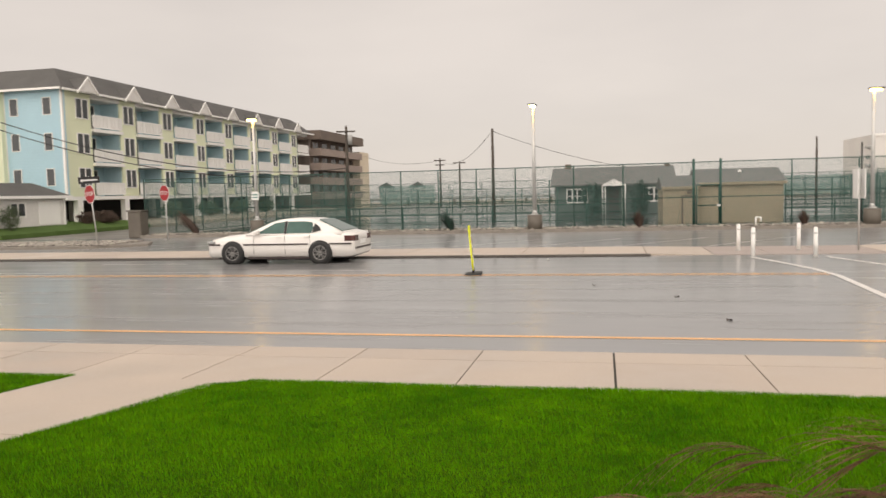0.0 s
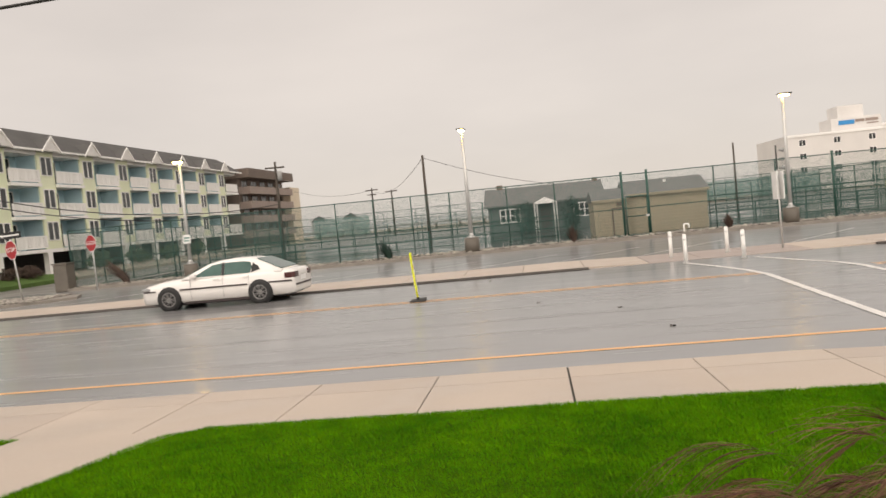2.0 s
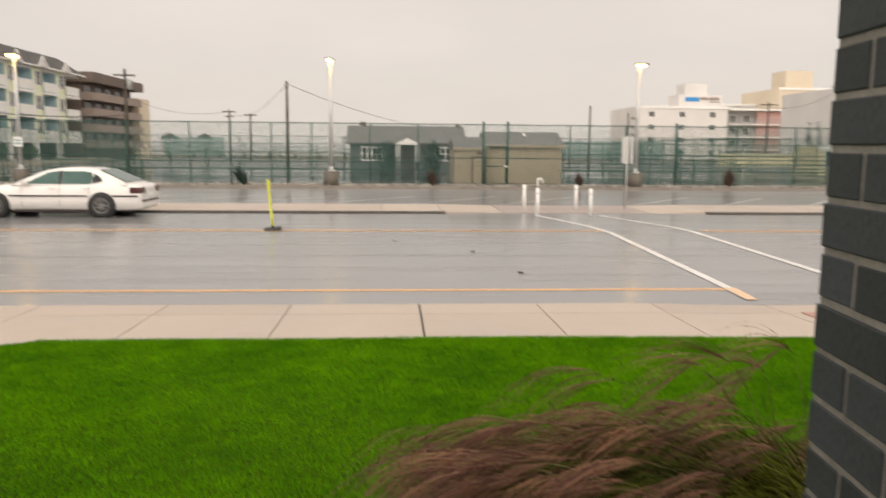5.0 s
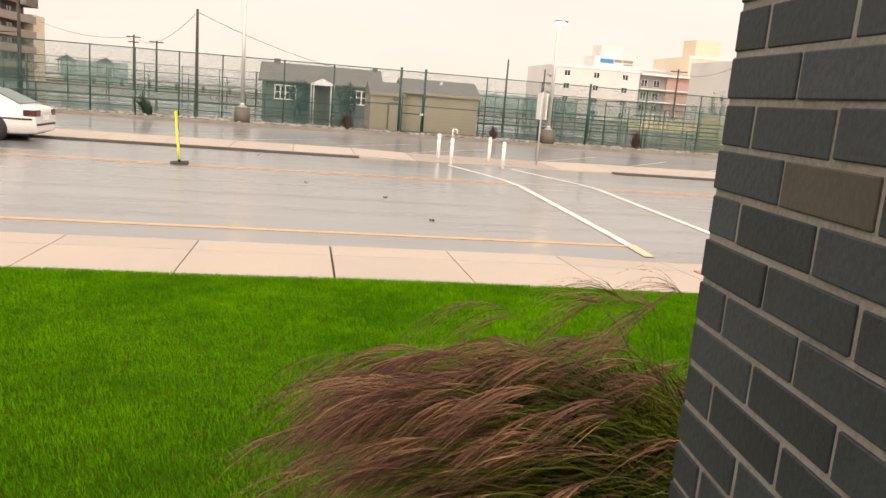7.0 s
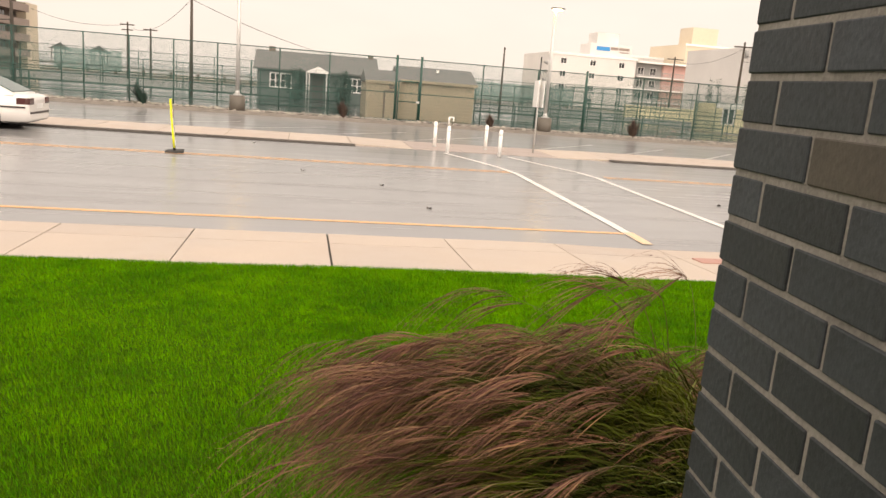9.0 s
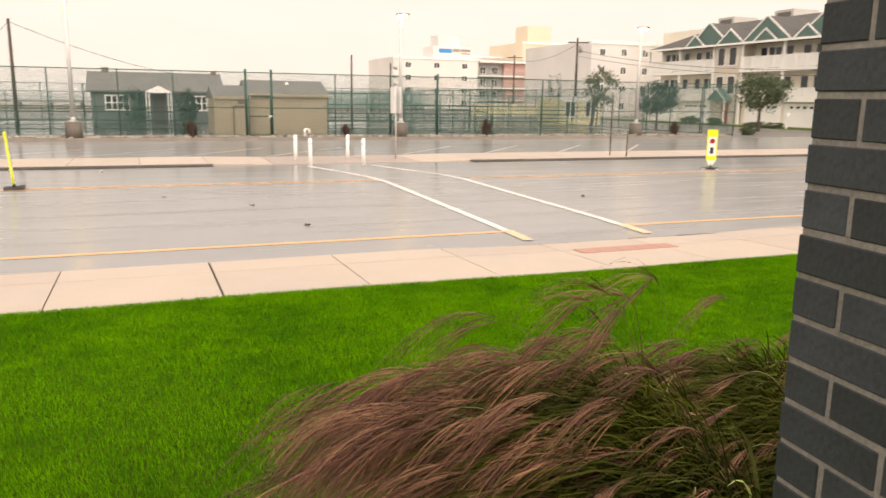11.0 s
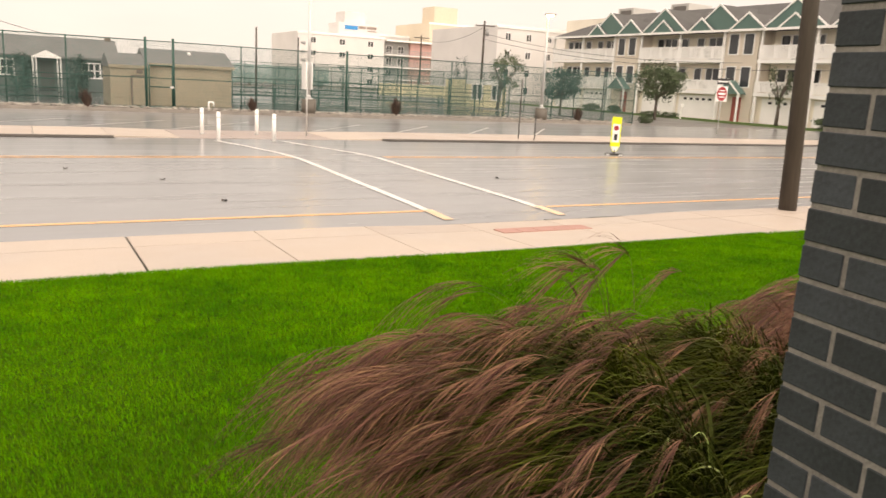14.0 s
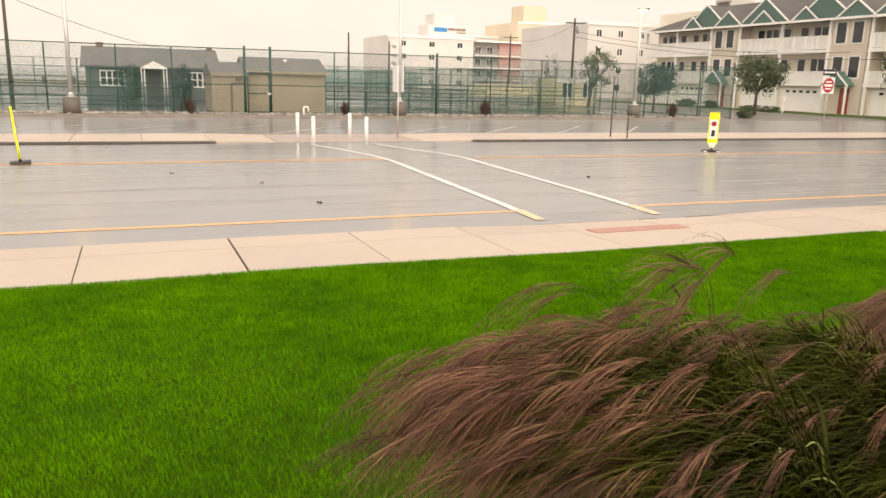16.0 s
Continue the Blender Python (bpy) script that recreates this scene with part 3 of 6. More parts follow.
for i in range(8):
    c = 50.35 + 5.55 * i
    w0, w1 = (A0 + 0.305 if i == 0 else c - 1.05), c + 1.0
    boxpart("bay_wall", (AX - 1.7, AX, w0, w1, 2.42, 9.95), LIME, apt, "pale lime sided bay")
    end = c + 5.55 - 1.05
    for z in FL:
        window(apt, "x", AX, c + 0.0, 1.25, z + 0.7, z + 2.05, 1, mull=1, fw=0.06)
        boxpart("balcony_floor", (AX - 1.7, AX + 0.25, w1 + 0.003, min(end, A1) - 0.003, z - 0.22, z + 0.02), WHITE, apt, "white balcony slab")
        railing(apt, "x", AX + 0.15, w1 + 0.05, min(end, A1) - 0.05, z + 0.1, z + 1.05, WHITE, 0.11, "balcony_railing", 1.4)
        window(apt, "x", AX - 1.7, (w1 + end) / 2, 1.8, z + 0.1, z + 2.0, 1, mull=1, frame_mat=WHITE, fw=0.06)
    boxpart("balcony_beam", (AX - 1.7, AX + 0.02, w1 + 0.003, min(end, A1) - 0.003, 9.6, 9.95), WHITE, apt)
    gable_on(apt, "x", AX - 1.6, 1, c, 1.1, 9.9, 10.95, 2.2, WHITE_WALL, "whitish gable face")
    if i < 7:
        boxpart("recess_lining", (AX - 1.69, AX - 0.12, end - 0.035, end - 0.004, 2.45, 9.6), DEEP_BLUE, apt, "blue recess lining")
    boxpart("pier", (AX - 0.45, AX - 0.03, c - 0.9, c - 0.35, 0.0, 2.15), WHITE, apt, "white square car port pier")
    if i % 2:
        boxpart("pier", (AX - 5.2, AX - 4.8, c - 0.9, c - 0.35, 0.0, 2.15), WHITE, apt, "white square car port pier")
for x in (-37.2, -39.9):
    for z in FL:
        window(apt, "y", A0, x, 0.6, z + 0.85, z + 2.0, -1, mull=0, fw=0.05)
for x in (-43.5, -47, -50.5):
    for z in FL:
        window(apt, "y", A0 - 0.4, x, 1.1, z + 0.85, z + 1.95, -1, mull=1)
bm = bmesh.new()
e = 0.45
lo = [bm.verts.new(p) for p in ((-54.4, A0 - e - 0.3, 9.96), (AX + e, A0 - e, 9.96), (AX + e, A1 + e, 9.96), (-54.4, A1 + e, 9.96))]
hi = [bm.verts.new(p) for p in ((-52.5, A0 + 2, 11.8), (AX - 2, A0 + 2, 11.8), (AX - 2, A1 - 1, 11.8), (-52.5, A1 - 1, 11.8))]
for q in range(4):
    bm.faces.new([lo[q], lo[(q + 1) % 4], hi[(q + 1) % 4], hi[q]])
bm.faces.new(hi)
bm.faces.new(lo[::-1])
part("roof", bm, SHINGLE, apt, "dark grey shingle mansard roof")
boxpart("gutter", (AX + e - 0.02, AX + e + 0.1, A0 - e, A1 + e, 9.84, 9.99), WHITE, apt, "white eaves gutter")
boxpart("gutter", (-54.4, AX + e + 0.1, A0 - e - 0.45, A0 - e - 0.33, 9.84, 9.99), WHITE, apt, "white eaves gutter")

annex = thing("annex_building", "low white annex with a dark shingle hip roof", "building")
boxpart("wall", (-45, -33.45, 37.7, 44.7, 0.3, 2.45), WHITE_WALL, annex)
bm = bmesh.new()
lo = [bm.verts.new(p) for p in ((-45.3, 37.4, 2.45), (-33.1, 37.4, 2.45), (-33.1, 45.0, 2.45), (-45.3, 45.0, 2.45))]
hi = [bm.verts.new(p) for p in ((-43.5, 39.2, 3.3), (-34.7, 39.2, 3.3), (-34.7, 43.4, 3.3), (-43.5, 43.4, 3.3))]
for q in range(4):
    bm.faces.new([lo[q], lo[(q + 1) % 4], hi[(q + 1) % 4], hi[q]])
bm.faces.new(hi)
bm.faces.new(lo[::-1])
part("roof", bm, SHINGLE, annex, "dark shingle hip roof")
boxpart("fascia", (-33.1, -33.0, 37.4, 45.0, 2.3, 2.47), WHITE, annex)
boxpart("fascia", (-45.3, -33.1, 37.3, 37.4, 2.3, 2.47), WHITE, annex)
window(annex, "x", -33.45, 40.6, 1.1, 1.25, 2.0, 1, mull=1)
boxpart("wall_panel", (-33.447, -33.40, 42.3, 44.2, 0.65, 2.1), WHITE, annex)
boxpart("corner_board", (-33.447, -33.38, 44.55, 44.72, 0.5, 2.4), WHITE, annex)

# brown hotel further down the street
hot = thing("brown_hotel", "dark brown four-storey hotel with long banded balconies", "hotel")
boxpart("wall", (-55, -36.6, 96, 113.5, 0, 10.2), BROWN_WALL, hot)
boxpart("roof_band", (-55.3, -34.9, 95.7, 113.8, 9.4, 10.6), BROWN_WALL, hot, "dark brown roof fascia")
for z in (1.6, 3.5, 5.4, 7.3):
    boxpart("balcony_front", (-36.6, -35.0, 95.9, 113.2, z, z + 0.95), BROWN_RAIL, hot, "brown panelled balcony front")
    for k in range(5):
        window(hot, "x", -36.6, 98 + 3.4 * k, 1.9, z + 1.0, z + 1.85, 1, mull=1, frame_mat=BROWN_WALL)
boxpart("end_block", (-52, -35.6, 113.9, 118.5, 0, 8.6), TAN_STUCCO, hot, "lighter end block")
boxpart("stair_tower", (-45.0, -42.4, 103, 108.2, 10.6, 12.3), WHITE_WALL, hot, "white rooftop housing")


def pitched(name, label, x0, x1, y0, y1, ze, zr, wall, roof, over=0.3, category="house", edge=None):
    t = thing(name, label, category)
    boxpart("wall", (x0, x1, y0, y1, 0, ze), wall, t)
    bm = bmesh.new()
    ym = (y0 + y1) / 2
    prism(bm, [(y0 - over, ze - 0.06), (y1 + over, ze - 0.06), (y1 + over, ze + 0.06), (ym, zr), (y0 - over, ze + 0.06)], "x", x0 - over, x1 + over)
    part("roof", bm, roof, t, "grey shingle roof")
    boxpart("fascia", (x0 - over, x1 + over, y0 - over - 0.05, y0 - over - 0.003, ze - 0.09, ze + 0.06), edge or BROWN_WALL, t)
    return t


house = pitched("court_house", "low dark house with a white portico and grey roof", -2.7, 6.3, 62, 68, 2.3, 3.75, DARK_BRICK_WALL, HAZY_SHINGLE, edge=HAZY_SHINGLE)
for x in (-0.95, 4.9):
    window(house, "y", 62, x, 1.5, 1.0, 1.95, -1, mull=3, transom=True)
bm = bmesh.new()
prism(bm, [(0.95, 2.2), (2.75, 2.2), (2.75, 2.28), (1.85, 2.72), (0.95, 2.28)], "y", 60.6, 62)
porch = part("portico", bm, WHITE, house, "white arched portico")
for x in (1.0, 1.2, 2.5, 2.7):
    bm = bmesh.new()
    rod(bm, (x, 60.75, 0), (x, 60.75, 2.2), 0.045, n=8)
    part("column", bm, WHITE, porch)
boxpart("door", (1.45, 2.3, 61.96, 61.998, 0.05, 2.05), SHADE, house, "dark front door")
boxpart("chimney", (-2.0, -1.5, 64.8, 65.3, 3.4, 4.05), BROWN_WALL, house)
boxpart("chimney", (5.9, 6.3, 64.8, 65.3, 3.4, 3.95), BROWN_WALL, house)

shed = pitched("tan_shed", "tan sided shed with a grey roof and side door", 6.1, 10.4, 44.2, 48.4, 2.12, 2.95, TAN_WALL, HAZY_SHINGLE, 0.15, "shed", TAN_WALL)
boxpart("vent", (8.3, 8.45, 45.2, 45.35, 2.7, 2.85), WHITE, shed)
lean = pitched("low_shed", "lower tan shed adjoining the larger one", 4.2, 6.04, 43.6, 47.6, 1.95, 2.62, TAN_WALL, HAZY_SHINGLE, 0.08, "shed", TAN_WALL)
boxpart("door", (5.25, 5.85, 43.56, 43.598, 0.02, 1.45), TAN_WALL, lean, "tan side door")
for a, b, za, zb in ((5.16, 5.245, 0.02, 1.53), (5.855, 5.94, 0.02, 1.53), (5.245, 5.855, 1.455, 1.53)):
    boxpart("door_frame", (a, b, 43.54, 43.597, za, zb), BROWN_WALL, lean, "brown door frame")
boxpart("lamp_plate", (5.45, 5.75, 43.5, 43.597, 1.62, 1.8), BROWN_WALL, lean)


def block(name, label, x0, x1, y0, y1, z1, wall, cols, rows, zlo, zstep, w=1.0, h=1.1, category="building", mull=1, z0=0.0):
    t = thing(name, label, category)
    boxpart("wall", (x0, x1, y0, y1, z0, z1), wall, t)
    boxpart("parapet", (x0 - 0.15, x1 + 0.15, y0 - 0.15, y0 - 0.004, z1 - 0.35, z1 + 0.1), WHITE, t)
    for i in range(cols):
        for j in range(rows):
            window(t, "y", y0, x0 + (x1 - x0) * (i + 0.5) / cols, w, zlo + zstep * j, zlo + zstep * j + h, -1, mull=mull)
    return t


whotel = block("white_hotel", "white four-storey hotel with a rooftop tower and sign", 48.2, 66.6, 150, 168, 10.4, WHITE_WALL, 3, 4, 0.9, 2.5, 1.1, 1.0, "hotel")
boxpart("penthouse", (57.3, 66.2, 152, 158, 10.4, 12.9), WHITE_WALL, whotel)
boxpart("tower", (58.9, 63.5, 153, 158, 12.9, 15.2), WHITE_WALL, whotel)
for i, (a, b, za, zb, mm) in enumerate(((58.6, 61.4, 11.6, 12.4, "blue"), (61.6, 63.2, 11.9, 12.4, "red"), (63.4, 65.6, 11.9, 12.4, "red"), (63.6, 65.6, 11.4, 11.6, "red"))):
    boxpart("sign_bar", (a, b, 151.9, 151.99, za, zb), mat("sign_blue", (0.03, 0.28, 0.62)) if mm == "blue" else BROWN_RAIL, whotel, "plain coloured sign bar")
motel = thing("coral_motel", "grey and coral motel with open galleries", "motel")
boxpart("wall", (67.2, 80.6, 152, 165, 0, 9.8), GREY_WALL, motel)
boxpart("roof_slab", (67.0, 81, 149.6, 166, 9.8, 10.15), WHITE, motel)
boxpart("coral_panel", (73.2, 78.2, 151.2, 151.99, 0, 9.7), CORAL, motel, "coral painted stair panel")
for z in (2.2, 4.7, 7.2):
    boxpart("gallery", (67.0, 80.8, 149.8, 151.9, z - 0.2, z), WHITE, motel)
    railing(motel, "y", 149.9, 67.0, 80.8, z + 0.05, z + 0.95, GREY_WALL, 0.3)
    for k in range(5):
        window(motel, "y", 152, 68.6 + 2.7 * k, 1.2, z + 0.4, z + 1.7, -1, mull=1)
tan = block("tan_hotel", "tan stuccoed hotel with a stair tower", 82, 95.5, 160, 178, 15.1, TAN_STUCCO, 3, 4, 1.5, 3.1, 1.3, 1.3, "hotel")
boxpart("tower", (83.6, 89.6, 161, 167, 15.1, 18.8), TAN_STUCCO, tan)
block("white_apartments", "white stuccoed apartment block", 92.5, 112, 152, 170, 13.2, WHITE_WALL, 4, 4, 1.2, 2.9, 1.1, 1.1, "apartment building")
block("white_apartments", "taller white apartment block with small windows", 60, 78, 96, 116, 10.4, WHITE_WALL, 5, 4, 1.0, 2.5, 0.8, 0.9, "apartment building")
rear = block("white_apartments", "white flat-roofed apartment block behind the others", 67, 84, 170, 185, 12.2, WHITE_WALL, 6, 4, 1.5, 2.8, 1.0, 1.1, "apartment building")
low_wall = thing("garden_wall", "long low pale yellow wall before the hotels", "wall")
boxpart("wall", (41.5, 56.0, 95, 95.3, -0.03, 1.55), YELLOW_WALL, low_wall)
boxpart("coping", (41.4, 56.1, 94.95, 95.35, 1.555, 1.65), WHITE_WALL, low_wall)
yh = block("yellow_house", "small pale yellow house with dark windows", 34.6, 38.7, 60, 64, 2.35, YELLOW_WALL, 2, 1, 0.75, 2.5, 0.95, 1.2, "house")

# townhouse row on the cross street: fronts face the street at x = 55
TX = 55.0
def townhouse(y0, first):
    """One pair of cream houses: a balcony block and an entrance bay."""
    t = thing("townhouse", "cream sided townhouse with white balconies and teal gables", "townhouse", "townhouse row")
    yb, ye = y0 + 3.5, y0 + 14.3
    boxpart("wall", (TX + 1.6, TX + 12, y0, ye, 0, 7.75), CREAM, t)
    boxpart("bay", (TX, TX + 1.6, y0, yb, 0, 7.75), BEIGE, t, "beige sided entrance bay")
    boxpart("garage_wall", (TX + 0.4, TX + 1.6, yb + 0.003, ye, 0, 2.35), CREAM, t)
    for z in (2.55, 5.3):
        boxpart("balcony_floor", (TX - 0.2, TX + 1.6, yb + 0.003, ye, z - 0.3, z), WHITE, t)
        railing(t, "x", TX - 0.1, yb + 0.05, ye - 0.05, z + 0.05, z + (1.15 if z > 3 else 0.95), WHITE, 0.16, fill=1.9)
        for c in (yb + 1.2, yb + 2.6, yb + 4.4, yb + 6.4, yb + 8.2, yb + 9.6):
            wide = c in (yb + 2.6, yb + 8.2)
            window(t, "x", TX + 1.6, c, 1.5 if wide else 0.8, z + (0.1 if wide else 0.7), z + 2.0, -1, mull=1 if wide else 0)
        for c in (y0 + 1.0, y0 + 2.6):
            window(t, "x", TX, c, 0.95, z + 0.45, z + 2.1, -1, mull=0)
    for c in (yb + 0.15, (yb + ye) / 2, ye - 0.2):
        boxpart("post", (TX - 0.18, TX + 0.0, c - 0.1, c + 0.1, 0, 7.7), WHITE, t)
    for c in (yb + 2.9, ye - 2.9):
        boxpart("garage_door", (TX + 0.34, TX + 0.397, c - 2.3, c + 2.3, 0.02, 2.1), WHITE, t, "white panelled garage door")
        for k in range(5):
            boxpart("garage_light", (TX + 0.30, TX + 0.336, c - 1.7 + 0.75 * k, c - 1.35 + 0.75 * k, 1.65, 1.85), WINDOW, t)
    boxpart("front_door", (TX - 0.06, TX - 0.004, y0 + 1.1, y0 + 2.0, 0.02, 2.1), mat("red_door", (0.34, 0.07, 0.05), rough=0.5), t, "dull red front door")
    bm = bmesh.new()
    gable(bm, "x", TX, -1, y0 + 1.9, 1.3, 2.35, 3.5, 1.0)
    p = part("porch_gable", bm, TEAL, t, "teal porch gable")
    bm = bmesh.new()
    rake(bm, "x", TX - 1.0, -1, y0 + 1.9, 1.45, 2.35, 3.65)
    part("rake_board", bm, WHITE, p)
    for c in (y0 + 0.7, y0 + 3.1):
        boxpart("porch_post", (TX - 0.98, TX - 0.84, c - 0.07, c + 0.07, 0, 2.35), WHITE, p)
    bm = bmesh.new()
    hip = 5.5 if first else 0.0
    section = [(TX - 0.5, 7.72), (TX + 13, 7.72), (TX + 7, 10.6), (TX + 6, 10.6)]
    near = [bm.verts.new((x, y0 - 0.2, z)) for x, z in section]
    far = [bm.verts.new((x, ye + (0.1 if z < 8 else 0.1 - hip), z)) for x, z in section]
    bm.faces.new(near)
    bm.faces.new(far[::-1])
    for q in range(4):
        bm.faces.new([near[q], far[q], far[(q + 1) % 4], near[(q + 1) % 4]])
    bmesh.ops.recalc_face_normals(bm, faces=bm.faces[:])
    part("roof", bm, SHINGLE, t, "dark grey shingle roof")
    boxpart("gutter", (TX - 0.62, TX - 0.503, y0 - 0.2, ye + 0.1, 7.6, 7.8), WHITE, t)
    for c, half, z1, dep in ((yb + 0.9, 3.1, 10.0, 0.0), (yb + 7.6, 3.1, 10.0, 0.0), (yb + 2.6, 1.5, 8.85, 0.3), (yb + 7.4, 1.5, 8.85, 0.3), (y0 + 0.9, 1.9, 9.1, 0.35)):
        if first and c > yb + 4:
            continue
        gable_on(t, "x", TX + 5.5, -1, c, half, 7.74, z1, 5.7 + dep, TEAL, "teal sided gable", SHINGLE)
    return t


townhouse(61.2, True)
townhouse(46.7, False)
townhouse(32.2, False)
townhouse(17.7, False)
block("hotel_behind", "cream flat-roofed hotel behind the townhouses", 72, 100, 40, 96, 11.9, CREAM, 6, 4, 1.0, 2.6, 1.0, 1.0, "hotel")
for x, y in ((74, 84), (74, 74)):
    t = thing("roof_plant", "grey rooftop housing with louvres", "plant housing")
    t.location = (x, y, 11.9)
    boxpart("case", (0, 4, 0, 3, 0, 1.4), GREY_WALL, t)
    boxpart("louvre", (-0.03, -0.004, 0.4, 2.6, 0.3, 1.1), SHADE, t)

# boardwalk with pavilions before the sea
bw = thing("boardwalk", "long raised boardwalk on piles before the sea", "boardwalk")
boxpart("deck", (-80, 49, 126, 136, 0.9, 1.2), GREY_WALL, bw)
railing(bw, "y", 126.1, -80, 49, 1.25, 2.1, GREY_WALL, 1.2)
for k in range(33):
    boxpart("pile", (-79.5 + 4 * k, -79.1 + 4 * k, 126.3, 126.7, -0.05, 0.9), BROWN_WALL, bw)
def pavilion(x):
    t = thing("pavilion", "small boardwalk shelter with a pyramid roof", "pavilion", "boardwalk shelters", at=(x, 129, 1.2))
    t.scale = (0.6, 0.6, 0.85)
    for sx in (-1.6, 1.6):
        for sy in (-1.6, 1.6):
            boxpart("post", (sx - 0.1, sx + 0.1, sy - 0.1, sy + 0.1, 0, 2.2), BROWN_WALL, t)
    bm = bmesh.new()
    v = [bm.verts.new(p) for p in ((-2.3, -2.3, 2.2), (2.3, -2.3, 2.2), (2.3, 2.3, 2.2), (-2.3, 2.3, 2.2))]
    top = bm.verts.new((0, 0, 3.4))
    for q in range(4):
        bm.faces.new([v[q], v[(q + 1) % 4], top])
    bm.faces.new(v[::-1])
    part("roof", bm, SHINGLE, t)
pavilion(-35.8)
pavilion(-30.2)
pavilion(22)


# ---- fences ----
def chain_fence(name, label, posts, y, z0, z1, gap=0.055, wire=0.0045, rails=(1.0,), screen=None, thick=(), along="x", group="court fences", r=0.032):
    """A chain-link fence along x (or y): posts, rails and woven wire of crossing straight strands."""
    t = thing(name, label, "fence", group)
    flip = Matrix(((0, 1, 0, 0), (1, 0, 0, 0), (0, 0, 1, 0), (0, 0, 0, 1))) if along == "y" else Matrix()
    a, b, h = posts[0], posts[-1], z1 - z0
    shared = {}
    for p in posts:
        fat = p in thick
        if fat not in shared:
            bm = bmesh.new()
            rod(bm, (0, 0, 0), (0, 0, h + (0.15 if fat else 0.03)), r * (1.9 if fat else 1.0), n=8)
            shared[fat] = mesh_of("post", bm, GREEN_STEEL)
        ob = new("post", shared[fat])
        ob.parent = t
        ob.location = flip @ Vector((p, y, z0))
    for frac in rails:
        bm = bmesh.new()
        z = z0 + 0.06 + frac * (h - 0.06)
        rod(bm, flip @ Vector((a, y, z)), flip @ Vector((b, y, z)), r * 0.75, n=6)
        part("rail", bm, GREEN_STEEL, t)
    verts, faces = [], []
    n = int((b - a + h) / gap)
    for s in (1, -1):
        for i in range(n):
            u0 = a - h + gap * i if s > 0 else a + gap * i
            p, q = (u0, z0), (u0 + h, z1)
            if s < 0:
                p, q = (u0, z0), (u0 - h, z1)
            (pu, pz), (qu, qz) = p, q
            if pu < a: pz, pu = pz + (a - pu), a
            if qu < a: qz, qu = qz - (a - qu), a
            if pu > b: pz, pu = pz + (pu - b), b
            if qu > b: qz, qu = qz - (qu - b), b
            if qz - pz < 0.02:
                continue
            k = len(verts)
            yo = y + 0.004 * s - r * 1.3
            for cu, cz in ((pu, pz), (qu, qz)):
                for du, dy in ((-wire / 1.4, 0), (wire / 1.4, 0), (0, wire)):
                    verts.append(flip @ Vector((cu + du, yo + dy, cz)))
            faces += [(k, k + 1, k + 4, k + 3), (k + 1, k + 2, k + 5, k + 4), (k + 2, k, k + 3, k + 5)]
    w = new("wire_mesh", strip_mesh("wire_mesh", verts, faces, GREEN_WIRE))
    w.parent = t
    for sc in screen or ():
        bm = bmesh.new()
        sa, sb, za, zb = sc
        m = flip
        k = max(8, int((sb - sa) / 0.07))
        for i in range(k):
            ua, ub = sa + (sb - sa) * i / k, sa + (sb - sa) * (i + 0.6) / k
            dz = 0.06 * math.sin(0.21 * i + sa)
            box(bm, ua, ub, y + 0.09, y + 0.10, za + dz, zb + 0.4 * dz, m)
        tagged(part("windscreen", bm, SCREEN, t, "open strips of green windscreen cloth"), kind="stuff")
    return t


def fx(x):
    return 0.9 + (x - 0.9) * 1.065


FY = 38.3
FP = [fx(x) for x in (-21.93, -19.2, -16.55, -13.98, -11.11, -8.35, -6.53, -4.72, -2.9, -0.26, 1.92, 4.94, 6.06, 8.96, 11.6, 14.0, 16.9, 19.74, 23.04, 26.2, 29.97, 32.2)]
front = chain_fence("chain_link_fence", "tall green chain-link fence along the stone strip", FP, FY, 0.1, 3.12, 0.06, 0.0052, (0.0, 0.45, 1.0), thick=(FP[11], FP[12], FP[15]))
boxg = thing("fence_gate", "green chain-link gate with a steel frame", "gate")
bm = bmesh.new()
g0, g1 = FP[11] + 0.12, FP[12] - 0.08
for a, b in (((g0, 0.2), (g1, 0.2)), ((g0, 2.05), (g1, 2.05)), ((g0, 0.2), (g0, 2.05)), ((g1, 0.2), (g1, 2.05)), ((g0, 1.1), (g1, 1.1))):
    rod(bm, (a[0], FY - 0.1, a[1]), (b[0], FY - 0.1, b[1]), 0.03, n=6)
part("gate_frame", bm, GREEN_STEEL, boxg)
boxpart("latch", (g1 - 0.1, g1 + 0.06, FY - 0.17, FY - 0.125, 1.05, 1.15), GALV, boxg)
chain_fence("chain_link_fence", "green chain-link fence on the street side of the lot", [38.3 + 3.05 * i for i in range(12)], FP[0], 0.05, 3.0, 0.09, 0.0045, (0.0, 1.0), along="y")
chain_fence("chain_link_fence", "green chain-link fence on the townhouse side of the lot", [38.3 + 3.05 * i for i in range(12)], FP[-1], 0.05, 3.0, 0.09, 0.0045, (0.0, 1.0), along="y")
chain_fence("chain_link_fence", "low green court fence across the flooded lot", [-21 + 3.0 * i for i in range(9)], 50.0, 0.0, 1.05, 0.12, 0.006, (0.0, 0.5, 1.0), r=0.05)
chain_fence("chain_link_fence", "low green court fence beyond the sheds", [11.5 + 3.0 * i for i in range(7)], 50.0, 0.0, 1.05, 0.12, 0.006, (0.0, 0.5, 1.0), r=0.05)
